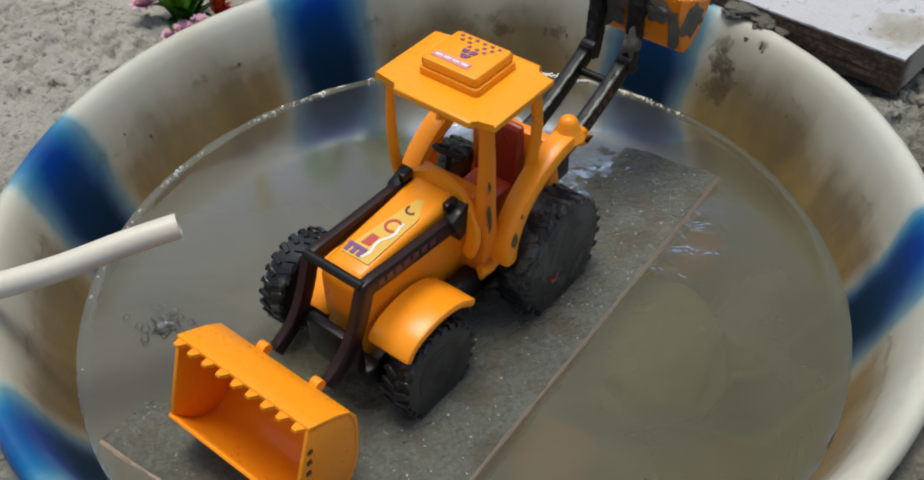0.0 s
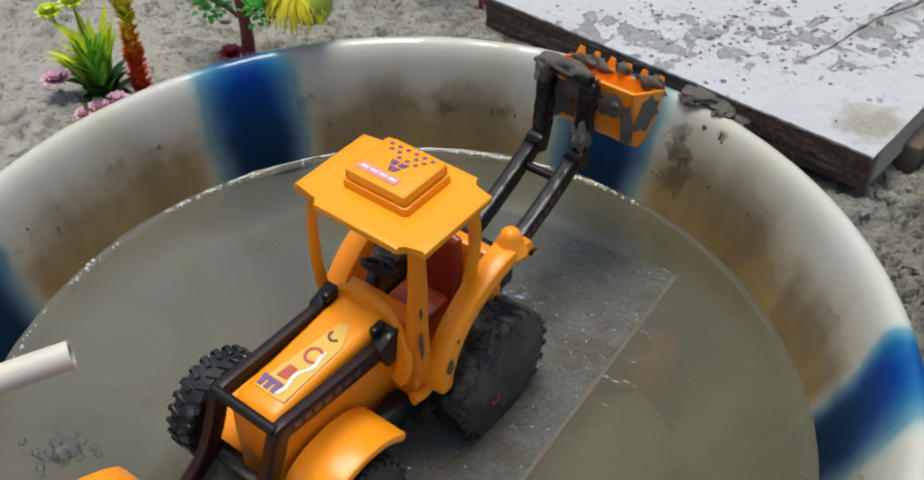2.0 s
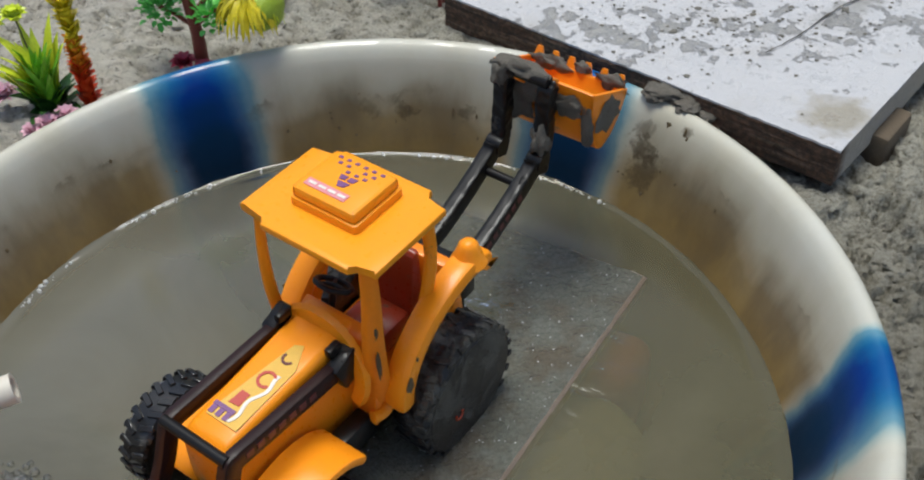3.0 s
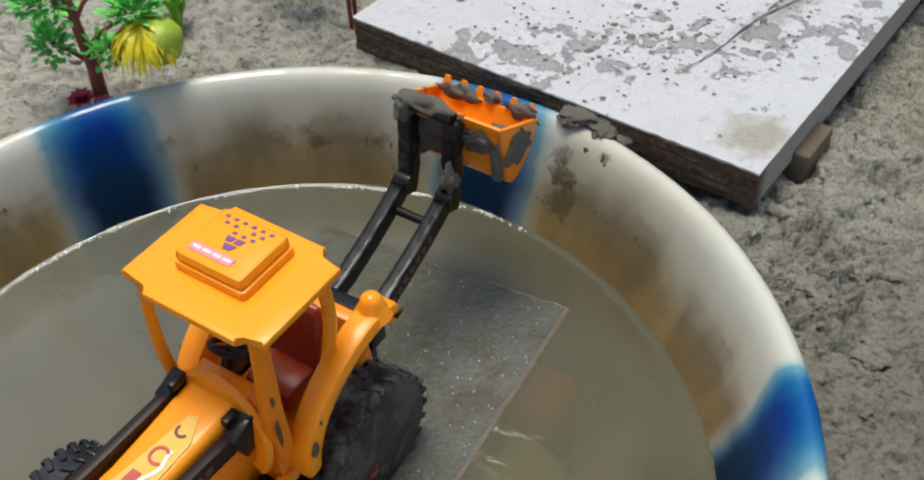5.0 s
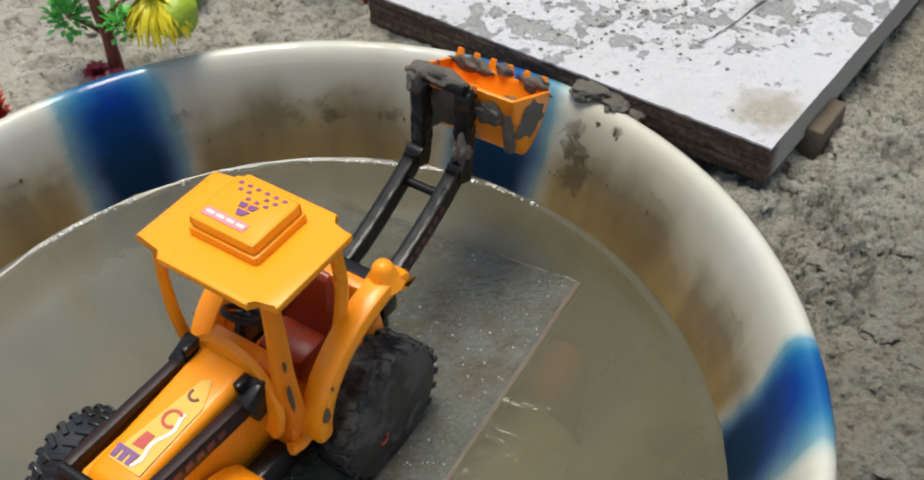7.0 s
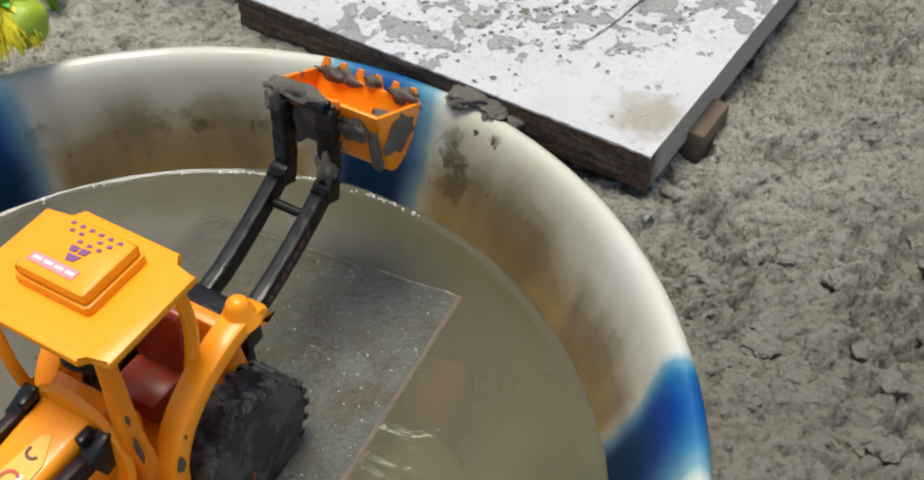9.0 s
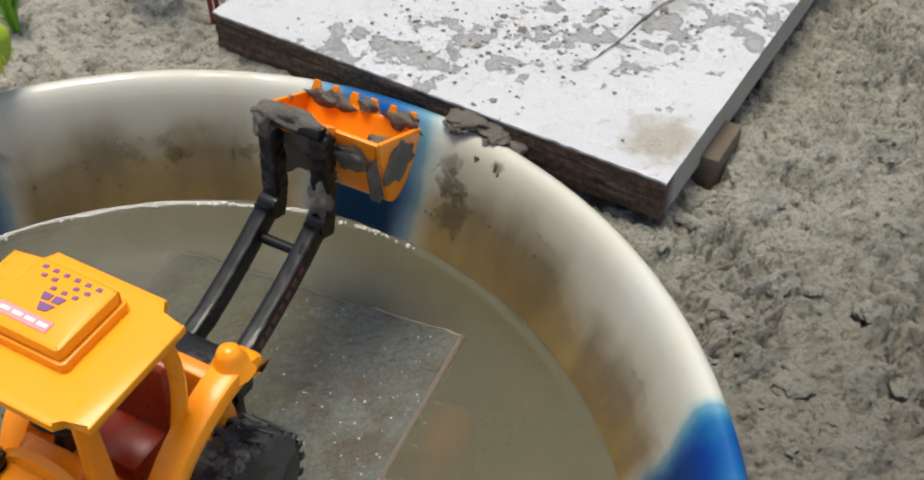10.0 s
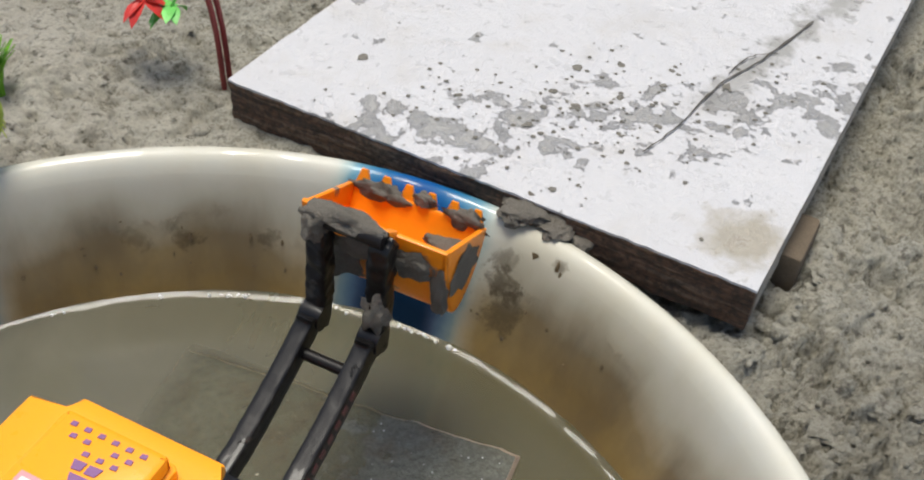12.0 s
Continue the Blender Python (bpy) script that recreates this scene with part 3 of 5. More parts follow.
def ground_height(x, y):
    r = math.hypot(x - TUB.x, y - TUB.y)
    if r > 1.6:
        return GROUND_Z
    wet = ramp(x, 0.08, 0.30)
    h = 0.005 * fbm(x, y, 9, 3, 4.0)
    h += (0.0030 + 0.0012 * wet) * fbm(x, y, 30, 5, 11.0)
    ledge = fbm(x, y, 22, 4, 17.0)
    h += (0.0014 + 0.0024 * wet) * (ramp(ledge, -0.03, 0.03) + ramp(ledge, 0.20, 0.26) - 1.0)
    patch = ramp(fbm(x, y, 12, 2, 41.0), -0.22, 0.16)
    if r < 0.9:
        wx, wy = x + 0.010 * fbm(x, y, 40, 3, 71.0), y + 0.010 * fbm(x, y, 40, 3, 73.0)
        h += (0.0012 + 0.0010 * wet) * (0.3 + 0.7 * patch) * cell_lump(wx, wy * 1.5, 50.0, 0.4)
        h += (0.0005 + 0.0013 * wet) * (0.2 + 0.8 * patch) * cell_lump(wx, wy * 1.3, 120.0, 3.7)
        h -= (0.0055 + 0.0035 * wet) * (0.25 + 0.75 * patch) * ramp(fbm(x, y * 1.3, 80, 3, 31.0), 0.17, 0.42)
        h -= (0.0018 + 0.0042 * wet) * (0.35 + 0.65 * patch) * ramp(fbm(x * 1.3, y, 150, 2, 47.0), 0.22, 0.42)
        h += (0.0006 + 0.0005 * wet) * fbm(x, y, 130, 3, 61.0)
    near = max(0.0, min(1.0, (r - 0.246) / 0.03))
    far = max(0.0, min(1.0, (1.6 - r) / 0.8))
    return GROUND_Z + h * (0.4 + 0.6 * near) * (0.15 + 0.85 * far)


def build_ground():
    radii, r = [], 0.247
    while r < 0.95:
        radii.append(r)
        r += 0.0014 if r < 0.56 else 0.006
    while r < 60:
        radii.append(r)
        r *= 1.35
    turns, a = [], -50.0
    while a < 309.9:
        turns.append(radians(a))
        a += 0.19 if a < 62 else 0.36 if a < 175 else 0.9
    n = len(turns)
    verts, faces = [], []
    for r in radii:
        for k in range(n):
            a = turns[k]
            x, y = TUB.x + r * math.cos(a), TUB.y + r * math.sin(a)
            verts.append((x, y, ground_height(x, y) if r < 3 else GROUND_Z))
    for i in range(len(radii) - 1):
        for k in range(n):
            a, b = i * n + k, i * n + (k + 1) % n
            faces.append((a, b, b + n, a + n))
    me = bpy.data.meshes.new("ground")
    me.from_pydata(verts, [], faces)
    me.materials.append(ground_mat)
    for q in me.polygons:
        q.use_smooth = True
    return tagged(new("ground", me), "grey-brown clumpy damp river mud and sand", "ground", kind="structure")


build_ground()

# unseen wall, added only to keep low sky out of the water's reflections
bm = bmesh.new()
rbox(bm, (0, 0, 0.6), (7.5, 0.2, 1.2), 0.01)
ob = link("added_wall_east", bm, surface("grey_plaster", (0.22, 0.20, 0.17), 0.9, 0.2, 2, 0.4, 60))
ob.matrix_world = pose(1.9, 2.6, 0.03, 0, 0, -18)
tagged(ob, "low plain grey wall, unseen, added to block part of the sky", "wall", kind="structure")

bm = bmesh.new()
inner = [(0.0, -0.080), (0.150, -0.080), (0.176, -0.078), (0.186, -0.070), (0.196, -0.045), (0.2165, 0.0), (0.2265, 0.028), (0.2312, 0.0450), (0.2340, 0.0545), (0.2368, 0.0620), (0.2405, 0.0675), (0.2450, 0.0700), (0.2485, 0.0692), (0.2508, 0.0665), (0.2515, 0.0620), (0.2480, 0.0560), (0.2440, 0.0550), (0.2400, 0.0535), (0.2330, 0.0300), (0.2050, -0.0400), (0.1900, -0.0760), (0.1780, -0.0840), (0.0, -0.0850)]
soft = [(q.x, q.z) for q in smooth_line([(r, 0, z) for r, z in inner[4:18]], 4)]
outline = inner[:4] + soft + inner[18:]
k0 = next(k for k, (r, z) in enumerate(outline) if r >= 0.2367)
k1 = next(k for k, (r, z) in enumerate(outline) if k > k0 + 4 and r < 0.2470 and z < 0.0600)
tub = thing("tub", Matrix.Translation(TUB), "cream plastic tub with blue dye marks and brown silt stains", "tub")
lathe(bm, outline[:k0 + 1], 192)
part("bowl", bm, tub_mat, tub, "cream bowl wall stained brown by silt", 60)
bm = bmesh.new()
lathe(bm, outline[k0:k1 + 1], 192)
part("rim", bm, tub_mat, tub, "rolled cream rim with blue marks", 50)
bm = bmesh.new()
lathe(bm, outline[k1:], 192)
part("outer_wall", bm, tub_mat, tub, "", 60)

bm = bmesh.new()
rings = [0.0] + [0.2170 * k / 40 for k in range(1, 37)] + [0.2005, 0.2040, 0.2066, 0.2090, 0.2112, 0.2132, 0.2150, 0.2166, 0.2180, 0.2190]
rise = {0.2112: 0.0001, 0.2132: 0.0005, 0.2150: 0.0013, 0.2166: 0.0024, 0.2180: 0.0037, 0.2190: 0.0050}
lathe(bm, [(r, rise.get(r, 0.0)) for r in rings], 480)
for v in bm.verts:
    if v.co.z > 0:
        a = math.atan2(v.co.y, v.co.x)
        v.co.z *= 0.52 + 0.24 * noise.noise(Vector((math.cos(a) * 9, math.sin(a) * 9, 0))) + 0.14 * noise.noise(Vector((math.cos(a) * 28, math.sin(a) * 28, 3)))
    else:
        v.co.z = 0.00022 * noise.noise(Vector((v.co.x * 24, v.co.y * 24, 8.0)))
water = link("water", bm, water_mat, angle=80)
water.location = TUB
tagged(water, "murky grey-brown silty water standing in the tub", "water", kind="structure")

# ---- mud splashes on the tub's wall ----


def wall_point(deg, z):
    a, r = radians(deg), 0.2165 + z * 0.325
    return Vector((TUB.x + r * math.cos(a), TUB.y + r * math.sin(a), z)), a


def build_splash():
    bm = bmesh.new()
    g = random.Random(44)
    spots = [(38.2, 0.0635, 1.0, 2.6), (37.6, 0.0610, 0.9, 1.6), (41.1, 0.0630, 1.4, 1.6), (84.0, 0.0300, 1.0, 2.2), (76.5, 0.0300, 0.9, 2.4), (72.5, 0.0290, 0.8, 1.6)]
    for k in range(24):
        deg = g.choice((44, 47, 75, 85, 92, 100, 130, 150, 30, 20))
        spots.append((deg + g.gauss(0, 4), g.uniform(0.012, 0.050), g.uniform(0.3, 1.2), g.uniform(0.3, 1.6)))
    for k, (deg, z, w, h) in enumerate(spots):
        c, a = wall_point(deg, z)
        made = bmesh.ops.create_icosphere(bm, subdivisions=2, radius=1.0)["verts"]
        out, tan, up = Vector((math.cos(a), math.sin(a), 0.0)), Vector((-math.sin(a), math.cos(a), 0)), Vector((0.31 * math.cos(a), 0.31 * math.sin(a), 0.95))
        off = Vector((k * 2.1, k * 0.7, k * 3.3))
        for v in made:
            d = v.co.copy()
            q = 1 + 0.75 * noise.noise(d * 1.5 + off) + 0.5 * noise.noise(d * 3.6 + off)
            v.co = c + tan * d.x * w * 0.001 * q + up * d.y * h * 0.001 * q + out * d.z * 0.00022
    ob = link("mud_splash", bm, mud_stain, angle=80)
    return tagged(ob, "dark brown mud splashes dried on the tub's inner wall", "mud", kind="stuff")


build_splash()

# ---- submerged slab and what it rests on ----


def build_slab():
    a, b = Vector((0.2210, 0.5470)), Vector((0.0790, 0.6370))
    side, along = (b - a), Vector((-0.556, -0.831)) * 0.355
    nx, ny = 56, 112
    bm = bmesh.new()
    zt = lambda s, t: 0.0036 - 0.0085 * s * (1 - t * t) - 0.0022 * t
    top, low = {}, {}
    for i in range(nx + 1):
        for j in range(ny + 1):
            s, t = i / nx, j / ny
            q = a + side * s + along * t
            wear = 0.0012 * noise.noise(Vector((q.x * 90, q.y * 90, 0)))
            q = q + Vector((wear if j in (0, ny) or i in (0, nx) else 0, wear if j in (0, ny) or i in (0, nx) else 0))
            h = zt(s, t) + 0.0011 * fbm(q.x, q.y, 55, 4, 2.0) + 0.0007 * fbm(q.x, q.y, 260, 2, 7.0)
            top[i, j] = bm.verts.new((q.x, q.y, h))
    for i in range(nx):
        for j in range(ny):
            bm.faces.new((top[i, j], top[i + 1, j], top[i + 1, j + 1], top[i, j + 1]))
    rim = [(i, 0) for i in range(nx)] + [(nx, j) for j in range(ny)] + [(i, ny) for i in range(nx, 0, -1)] + [(0, j) for j in range(ny, 0, -1)]
    mid_xy = a + side * 0.5 + along * 0.5
    ring_of = lambda out, down: [bm.verts.new(top[k].co + Vector((*((top[k].co.xy - mid_xy) * out), -down))) for k in rim]
    edge, lowv = ring_of(0.016, 0.0028), ring_of(0.018, 0.011)
    m = len(rim)
    for k in range(m):
        q = (k + 1) % m
        bm.faces.new((top[rim[k]], top[rim[q]], edge[q], edge[k]))
        bm.faces.new((edge[k], edge[q], lowv[q], lowv[k]))
    bm.faces.new(lowv)
    ob = link("slab", bm, slab_mat, angle=50)
    ob.data.materials.append(slab_edge)
    for q in ob.data.polygons:
        if q.index >= nx * ny:
            q.material_index = 1
    return tagged(ob, "wet dark grey sandy slab lying half under the water", "slab")


build_slab()


# pale grains stand in for sparkles of light on the wet slab
def build_grains():
    g = random.Random(77)
    a, b = Vector((0.2210, 0.5470)), Vector((0.0790, 0.6370))
    side, along = (b - a), Vector((-0.556, -0.831)) * 0.355
    seed = bmesh.new()
    bmesh.ops.create_icosphere(seed, subdivisions=1, radius=1.0)
    ball, tris = [v.co.copy() for v in seed.verts], [[v.index for v in f.verts] for f in seed.faces]
    seed.free()
    verts, faces = [], []
    for k in range(420):
        u, t = min(0.97, abs(g.gauss(0, 0.42)) + 0.01), g.uniform(0.01, 0.98)
        q = a + side * u + along * t
        h = 0.0036 - 0.0085 * u * (1 - t * t) - 0.0022 * t + 0.0011 * fbm(q.x, q.y, 55, 4, 2.0) + 0.0007 * fbm(q.x, q.y, 260, 2, 7.0)
        r = g.uniform(0.00018, 0.00046) * (1.8 if g.random() < 0.07 else 1)
        o, turn, n0 = Vector((q.x, q.y, h + r * 0.1)), Matrix.Rotation(g.uniform(0, 6.28), 3, "Z"), len(verts)
        lean = Vector((r * g.uniform(0.7, 1.9), r * g.uniform(0.6, 1.2), r * g.uniform(0.35, 0.7)))
        verts += [tuple(o + turn @ Vector((c.x * lean.x, c.y * lean.y, c.z * lean.z)) * g.uniform(0.8, 1.15)) for c in ball]
        faces += [[n0 + i for i in f] for f in tris]
    me = bpy.data.meshes.new("glint_grains")
    me.from_pydata(verts, [], faces)
    me.materials.append(grain_mat)
    ob = new("glint_grains", me)
    return tagged(ob, "pale grains scattered over the slab, standing in for wet glints", "sand", kind="stuff")


build_grains()
bm = bmesh.new()
rbox(bm, (0, 0, 0), (0.085, 0.042, 0.062), 0.012, seg=4)
ob = link("brick", bm, brick_red)
ob.matrix_world = pose(0.180, 0.520, -0.0475, 0, 0, -28)
tagged(ob, "red-brown soaked brick under the slab", "brick")
bm = bmesh.new()
rbox(bm, (0, 0, 0), (0.080, 0.045, 0.058), 0.012, seg=4)
ob = link("brick", bm, brick_red)
ob.matrix_world = pose(0.095, 0.365, -0.0495, 0, 0, -28)
tagged(ob, "red-brown soaked brick under the slab", "brick")
bm = bmesh.new()
clod(bm, (0, 0, 0), 0.050, 0.60, 3, 4, 0.22)
ob = link("stone", bm, stone_mat, angle=80)
ob.matrix_world = pose(0.168, 0.445, -0.050, 0, 0, 20)
tagged(ob, "pale rounded stone lying under the silty water", "stone")


# ---- the toy loader ----
# Its own axes: x to the side, y to the rear, z up from the water's level.
loader = thing("toy_loader", pose(0.0567, 0.442, 0.0, 0, 0, -37.07), "orange toy backhoe loader with black arms, muddy, on a slab", "toy vehicle")


def wheel(x, y, z, r, w, material, side, lug=1.0):
    """Tyre with slanted lugs, dished rim and hub; x is the tyre's middle."""
    bm = bmesh.new()
    prof = [(r * 0.52, -w * 0.42), (r * 0.70, -w * 0.50), (r * 0.90, -w * 0.48), (r * 0.965, -w * 0.36), (r * 0.975, 0), (r * 0.965, w * 0.36), (r * 0.90, w * 0.48), (r * 0.70, w * 0.50), (r * 0.52, w * 0.42)]
    lathe(bm, prof, 56, "x", closed=True)
    lugs = 24
    for s in (-1, 1):
        for k in range(lugs):
            a = 2 * math.pi * (k + (0.5 if s > 0 else 0)) / lugs
            rot = Matrix.Rotation(a, 3, "X") @ Matrix.Rotation(radians(24 * s), 3, "Z")
            rbox(bm, Matrix.Rotation(a, 3, "X") @ Vector((s * w * 0.26, 0, r * 0.985 - r * 0.012 * (1 - lug))), (w * 0.46, r * 0.11, r * 0.055 * lug), r * 0.014, rot, 1)
            rbox(bm, Matrix.Rotation(a, 3, "X") @ Vector((s * w * 0.465, 0, r * 0.95)), (w * 0.07, r * 0.10, r * 0.09), r * 0.014, Matrix.Rotation(a, 3, "X"), 1)
    tyre = part("wheel", bm, material, loader, "black rubber wheel caked with grey mud")
    tyre.location = (x, y, z)
    bm = bmesh.new()
    o = side * w * 0.40
    if lug < 1.0:
        lathe(bm, [(r * 0.90, o * 1.06), (r * 0.86, o * 1.26), (r * 0.70, o * 1.34), (r * 0.40, o * 1.36), (r * 0.16, o * 1.33), (0.0, o * 1.33)], 48, "x")
    else:
        lathe(bm, [(r * 0.62, o * 1.00), (r * 0.58, o * 1.16), (r * 0.50, o * 1.06), (r * 0.26, o * 1.00), (r * 0.22, o * 1.10), (r * 0.10, o * 1.16), (0.0, o * 1.16)], 36, "x")
    part("rim", bm, material, tyre)
    if lug < 1.0:
        bm = bmesh.new()
        tube(bm, [(o * 1.36, -r * 0.30 + 0.0026 * math.cos(q), -r * 0.16 + 0.0030 * math.sin(q)) for q in (radians(160 + 22 * k) for k in range(11))], 0.0008, 6)
        part("hub_mark", bm, red_plastic, tyre, "small faded red moulded mark")
    return tyre


wheel(0.0365, 0.041, 0.029, 0.0365, 0.021, rubber, 1, 0.45)
wheel(-0.0365, 0.041, 0.029, 0.0365, 0.021, rubber, -1, 0.45)
wheel(0.0330, -0.058, 0.0230, 0.0272, 0.017, rubber_wet, 1)
wheel(-0.0520, -0.059, 0.0330, 0.0275, 0.017, rubber_wet, -1)

# chassis and axles
bm = bmesh.new()
prism(bm, [(-0.078, 0.012), (-0.078, 0.030), (-0.005, 0.036), (0.070, 0.036), (0.080, 0.050), (0.080, 0.022), (0.060, 0.012)], -0.016, 0.016, 0.0015)
part("chassis", bm, black_muddy, loader)
for y, za, zb, xa in ((0.041, 0.029, 0.029, -0.030), (-0.058, 0.033, 0.023, -0.048)):
    bm = bmesh.new()
    tube(bm, [(xa, y, za), (0.030, y, zb)], 0.0045, 14)
    part("axle", bm, black_muddy, loader)

# hood: a long box with rounded shoulders that narrows to the front
bm = bmesh.new()
rows = []
for y, hw, zt, zb in ((-0.0785, 0.0118, 0.070, 0.028), (-0.0775, 0.0128, 0.0790, 0.026), (-0.0745, 0.0132, 0.0825, 0.024), (-0.072, 0.0133, 0.0836, 0.024), (-0.055, 0.0136, 0.0852, 0.024), (-0.030, 0.0141, 0.0872, 0.026), (-0.010, 0.0148, 0.0890, 0.030), (0.004, 0.0160, 0.0898, 0.034)):
    ring = []
    for k in range(17):
        a = math.pi * k / 16
        x, zz = -math.cos(a), math.sin(a)
        sx = math.copysign(abs(x) ** 0.24, x)
        ring.append(bm.verts.new((hw * sx - 0.0030, y, zb + (zt - zb) * (zz ** 0.12 if zz > 0 else 0))))
    rows.append(ring)
for a, b in zip(rows, rows[1:]):
    for k in range(16):
        bm.faces.new((a[k], a[k + 1], b[k + 1], b[k]))
bm.faces.new(rows[0])
bm.faces.new(rows[-1][::-1])
hood = part("hood", bm, orange, loader, "glossy orange hood with a worn printed sticker", 45)
bm = bmesh.new()
for k in range(5):
    rbox(bm, (-0.0035, -0.0772, 0.031 + 0.0052 * k), (0.017, 0.0016, 0.0024), 0.0005)
part("grille", bm, red_plastic, hood)
# sticker on the hood: a slanted pale wedge with coloured marks
hz = lambda y: 0.0853 + (y + 0.055) * 0.080


def decal(parent, name, material, poly, zf, lift=0.0004):
    bm = bmesh.new()
    dx = -0.0030 if parent is hood else 0.0
    f = [bm.verts.new((x + dx, y, zf(y) + lift)) for x, y in poly]
    g = [bm.verts.new((x + dx, y, zf(y) + lift - 0.0006)) for x, y in poly]
    bm.faces.new(f)
    bm.faces.new(g[::-1])
    k = len(poly)
    for i in range(k):
        bm.faces.new((f[i], g[i], g[(i + 1) % k], f[(i + 1) % k]))
    return part(name, bm, material, parent)


decal(hood, "sticker", lime_print, [(-0.008, -0.0665), (0.0095, -0.0665), (0.0100, -0.030), (0.0040, -0.018), (0.0000, -0.020)], hz, 0.0003)
# wavy white strip painted on for the wet hood's highlight
glint_wave = [(0.0030 + 0.0012 * math.sin(k * 0.95) + 0.00034 * k, -0.0650 + 0.0024 * k) for k in range(13)]
decal(hood, "hood_mark", white_print_glint, [(x - 0.0009, y) for x, y in glint_wave] + [(x + 0.0009, y) for x, y in glint_wave[::-1]], hz, 0.0006)
for x in (-0.0080, -0.0040, 0.0000):
    decal(hood, "hood_mark", purple, [(x, -0.0655), (x + 0.0026, -0.0655), (x + 0.0026, -0.0605), (x, -0.0605)], hz, 0.0007)
decal(hood, "hood_mark", purple, [(-0.0085, -0.0615), (0.0030, -0.0615), (0.0030, -0.0595), (-0.0085, -0.0595)], hz, 0.0008)
decal(hood, "hood_mark", red_print, [(-0.0035, -0.0575), (0.0020, -0.0570), (0.0020, -0.0500), (-0.0025, -0.0500)], hz, 0.0007)


def arc_mark(cx, cy, r, w, a0, a1, material):
    ks = [radians(a0 + (a1 - a0) * k / 12) for k in range(13)]
    poly = [(cx + r * math.cos(a), cy + r * math.sin(a)) for a in ks] + [(cx + (r - w) * math.cos(a), cy + (r - w) * math.sin(a)) for a in ks[::-1]]
    decal(hood, "hood_mark", material, poly, hz, 0.0007)


arc_mark(0.0025, -0.0405, 0.0046, 0.0014, 40, 320, red_print)
arc_mark(0.0030, -0.0270, 0.0034, 0.0012, 150, 340, maroon)

# collar behind the hood and dashboard
bm = bmesh.new()
for rr, y0, y1, th in ((0.0275, -0.0060, -0.0030, 0.006),):
    a_out, a_in, b_out, b_in = [], [], [], []
    for k in range(25):
        a = radians(-28 + 236 * k / 24)
        for lst, y, q in ((a_out, y0, rr), (a_in, y0, rr - th), (b_out, y1, rr * 1.04), (b_in, y1, rr - th)):
            lean = 0.35 * (math.sin(a) * q)
            lst.append(bm.verts.new((q * math.cos(a) - 0.001, y + lean * 0.45 - 0.004, 0.0685 + q * math.sin(a))))
    for k in range(24):
        for p_, q_ in ((a_out, b_out), (b_out, b_in), (b_in, a_in), (a_in, a_out)):
            bm.faces.new((p_[k], p_[k + 1], q_[k + 1], q_[k]))
    for e in (0, 24):
        bm.faces.new((a_out[e], b_out[e], b_in[e], a_in[e]))
part("hood_collar", bm, orange, loader)
bm = bmesh.new()
prism(bm, [(-0.004, 0.050), (-0.002, 0.087), (0.006, 0.090), (0.010, 0.080), (0.008, 0.050)], -0.019, 0.019, 0.0014)
part("dashboard", bm, orange_stained, loader)
bm = bmesh.new()
wheel_c, tilt_w = Vector((-0.006, 0.011, 0.098)), Matrix.Rotation(radians(-35), 3, "X")
ring = [wheel_c + tilt_w @ Vector((0.0085 * math.cos(2 * math.pi * k / 24), 0.0085 * math.sin(2 * math.pi * k / 24), 0)) for k in range(25)]
tube(bm, ring, 0.0014, 8, cap=False)
for k in range(3):
    a = 2 * math.pi * k / 3
    tube(bm, [wheel_c, wheel_c + tilt_w @ Vector((0.008 * math.cos(a), 0.008 * math.sin(a), 0))], 0.0011, 6)
tube(bm, [wheel_c, wheel_c + Vector((0, -0.004, -0.014))], 0.0018, 8)
part("steering_wheel", bm, black, loader)

# cab: floor tub, seat, rear wall, posts, roof
bm = bmesh.new()
prism(bm, [(-0.006, 0.036), (-0.004, 0.056), (0.004, 0.058), (0.010, 0.048), (0.050, 0.048), (0.056, 0.066), (0.064, 0.064), (0.062, 0.034)], -0.0265, 0.0265, 0.0014)
part("cab_floor", bm, orange_stained, loader, "orange cab floor stained with mud")
bm = bmesh.new()
rbox(bm, (0, 0.030, 0.060), (0.026, 0.022, 0.014), 0.003)
prism(bm, [(0.038, 0.060), (0.044, 0.100), (0.049, 0.101), (0.050, 0.058)], -0.014, 0.014, 0.002)
part("seat", bm, red_plastic, loader, "red-orange moulded seat with mud on it")
bm = bmesh.new()
prism(bm, [(0.052, 0.050), (0.053, 0.092), (0.060, 0.092), (0.066, 0.050)], -0.026, 0.026, 0.0015)
part("rear_wall", bm, orange_stained, loader)
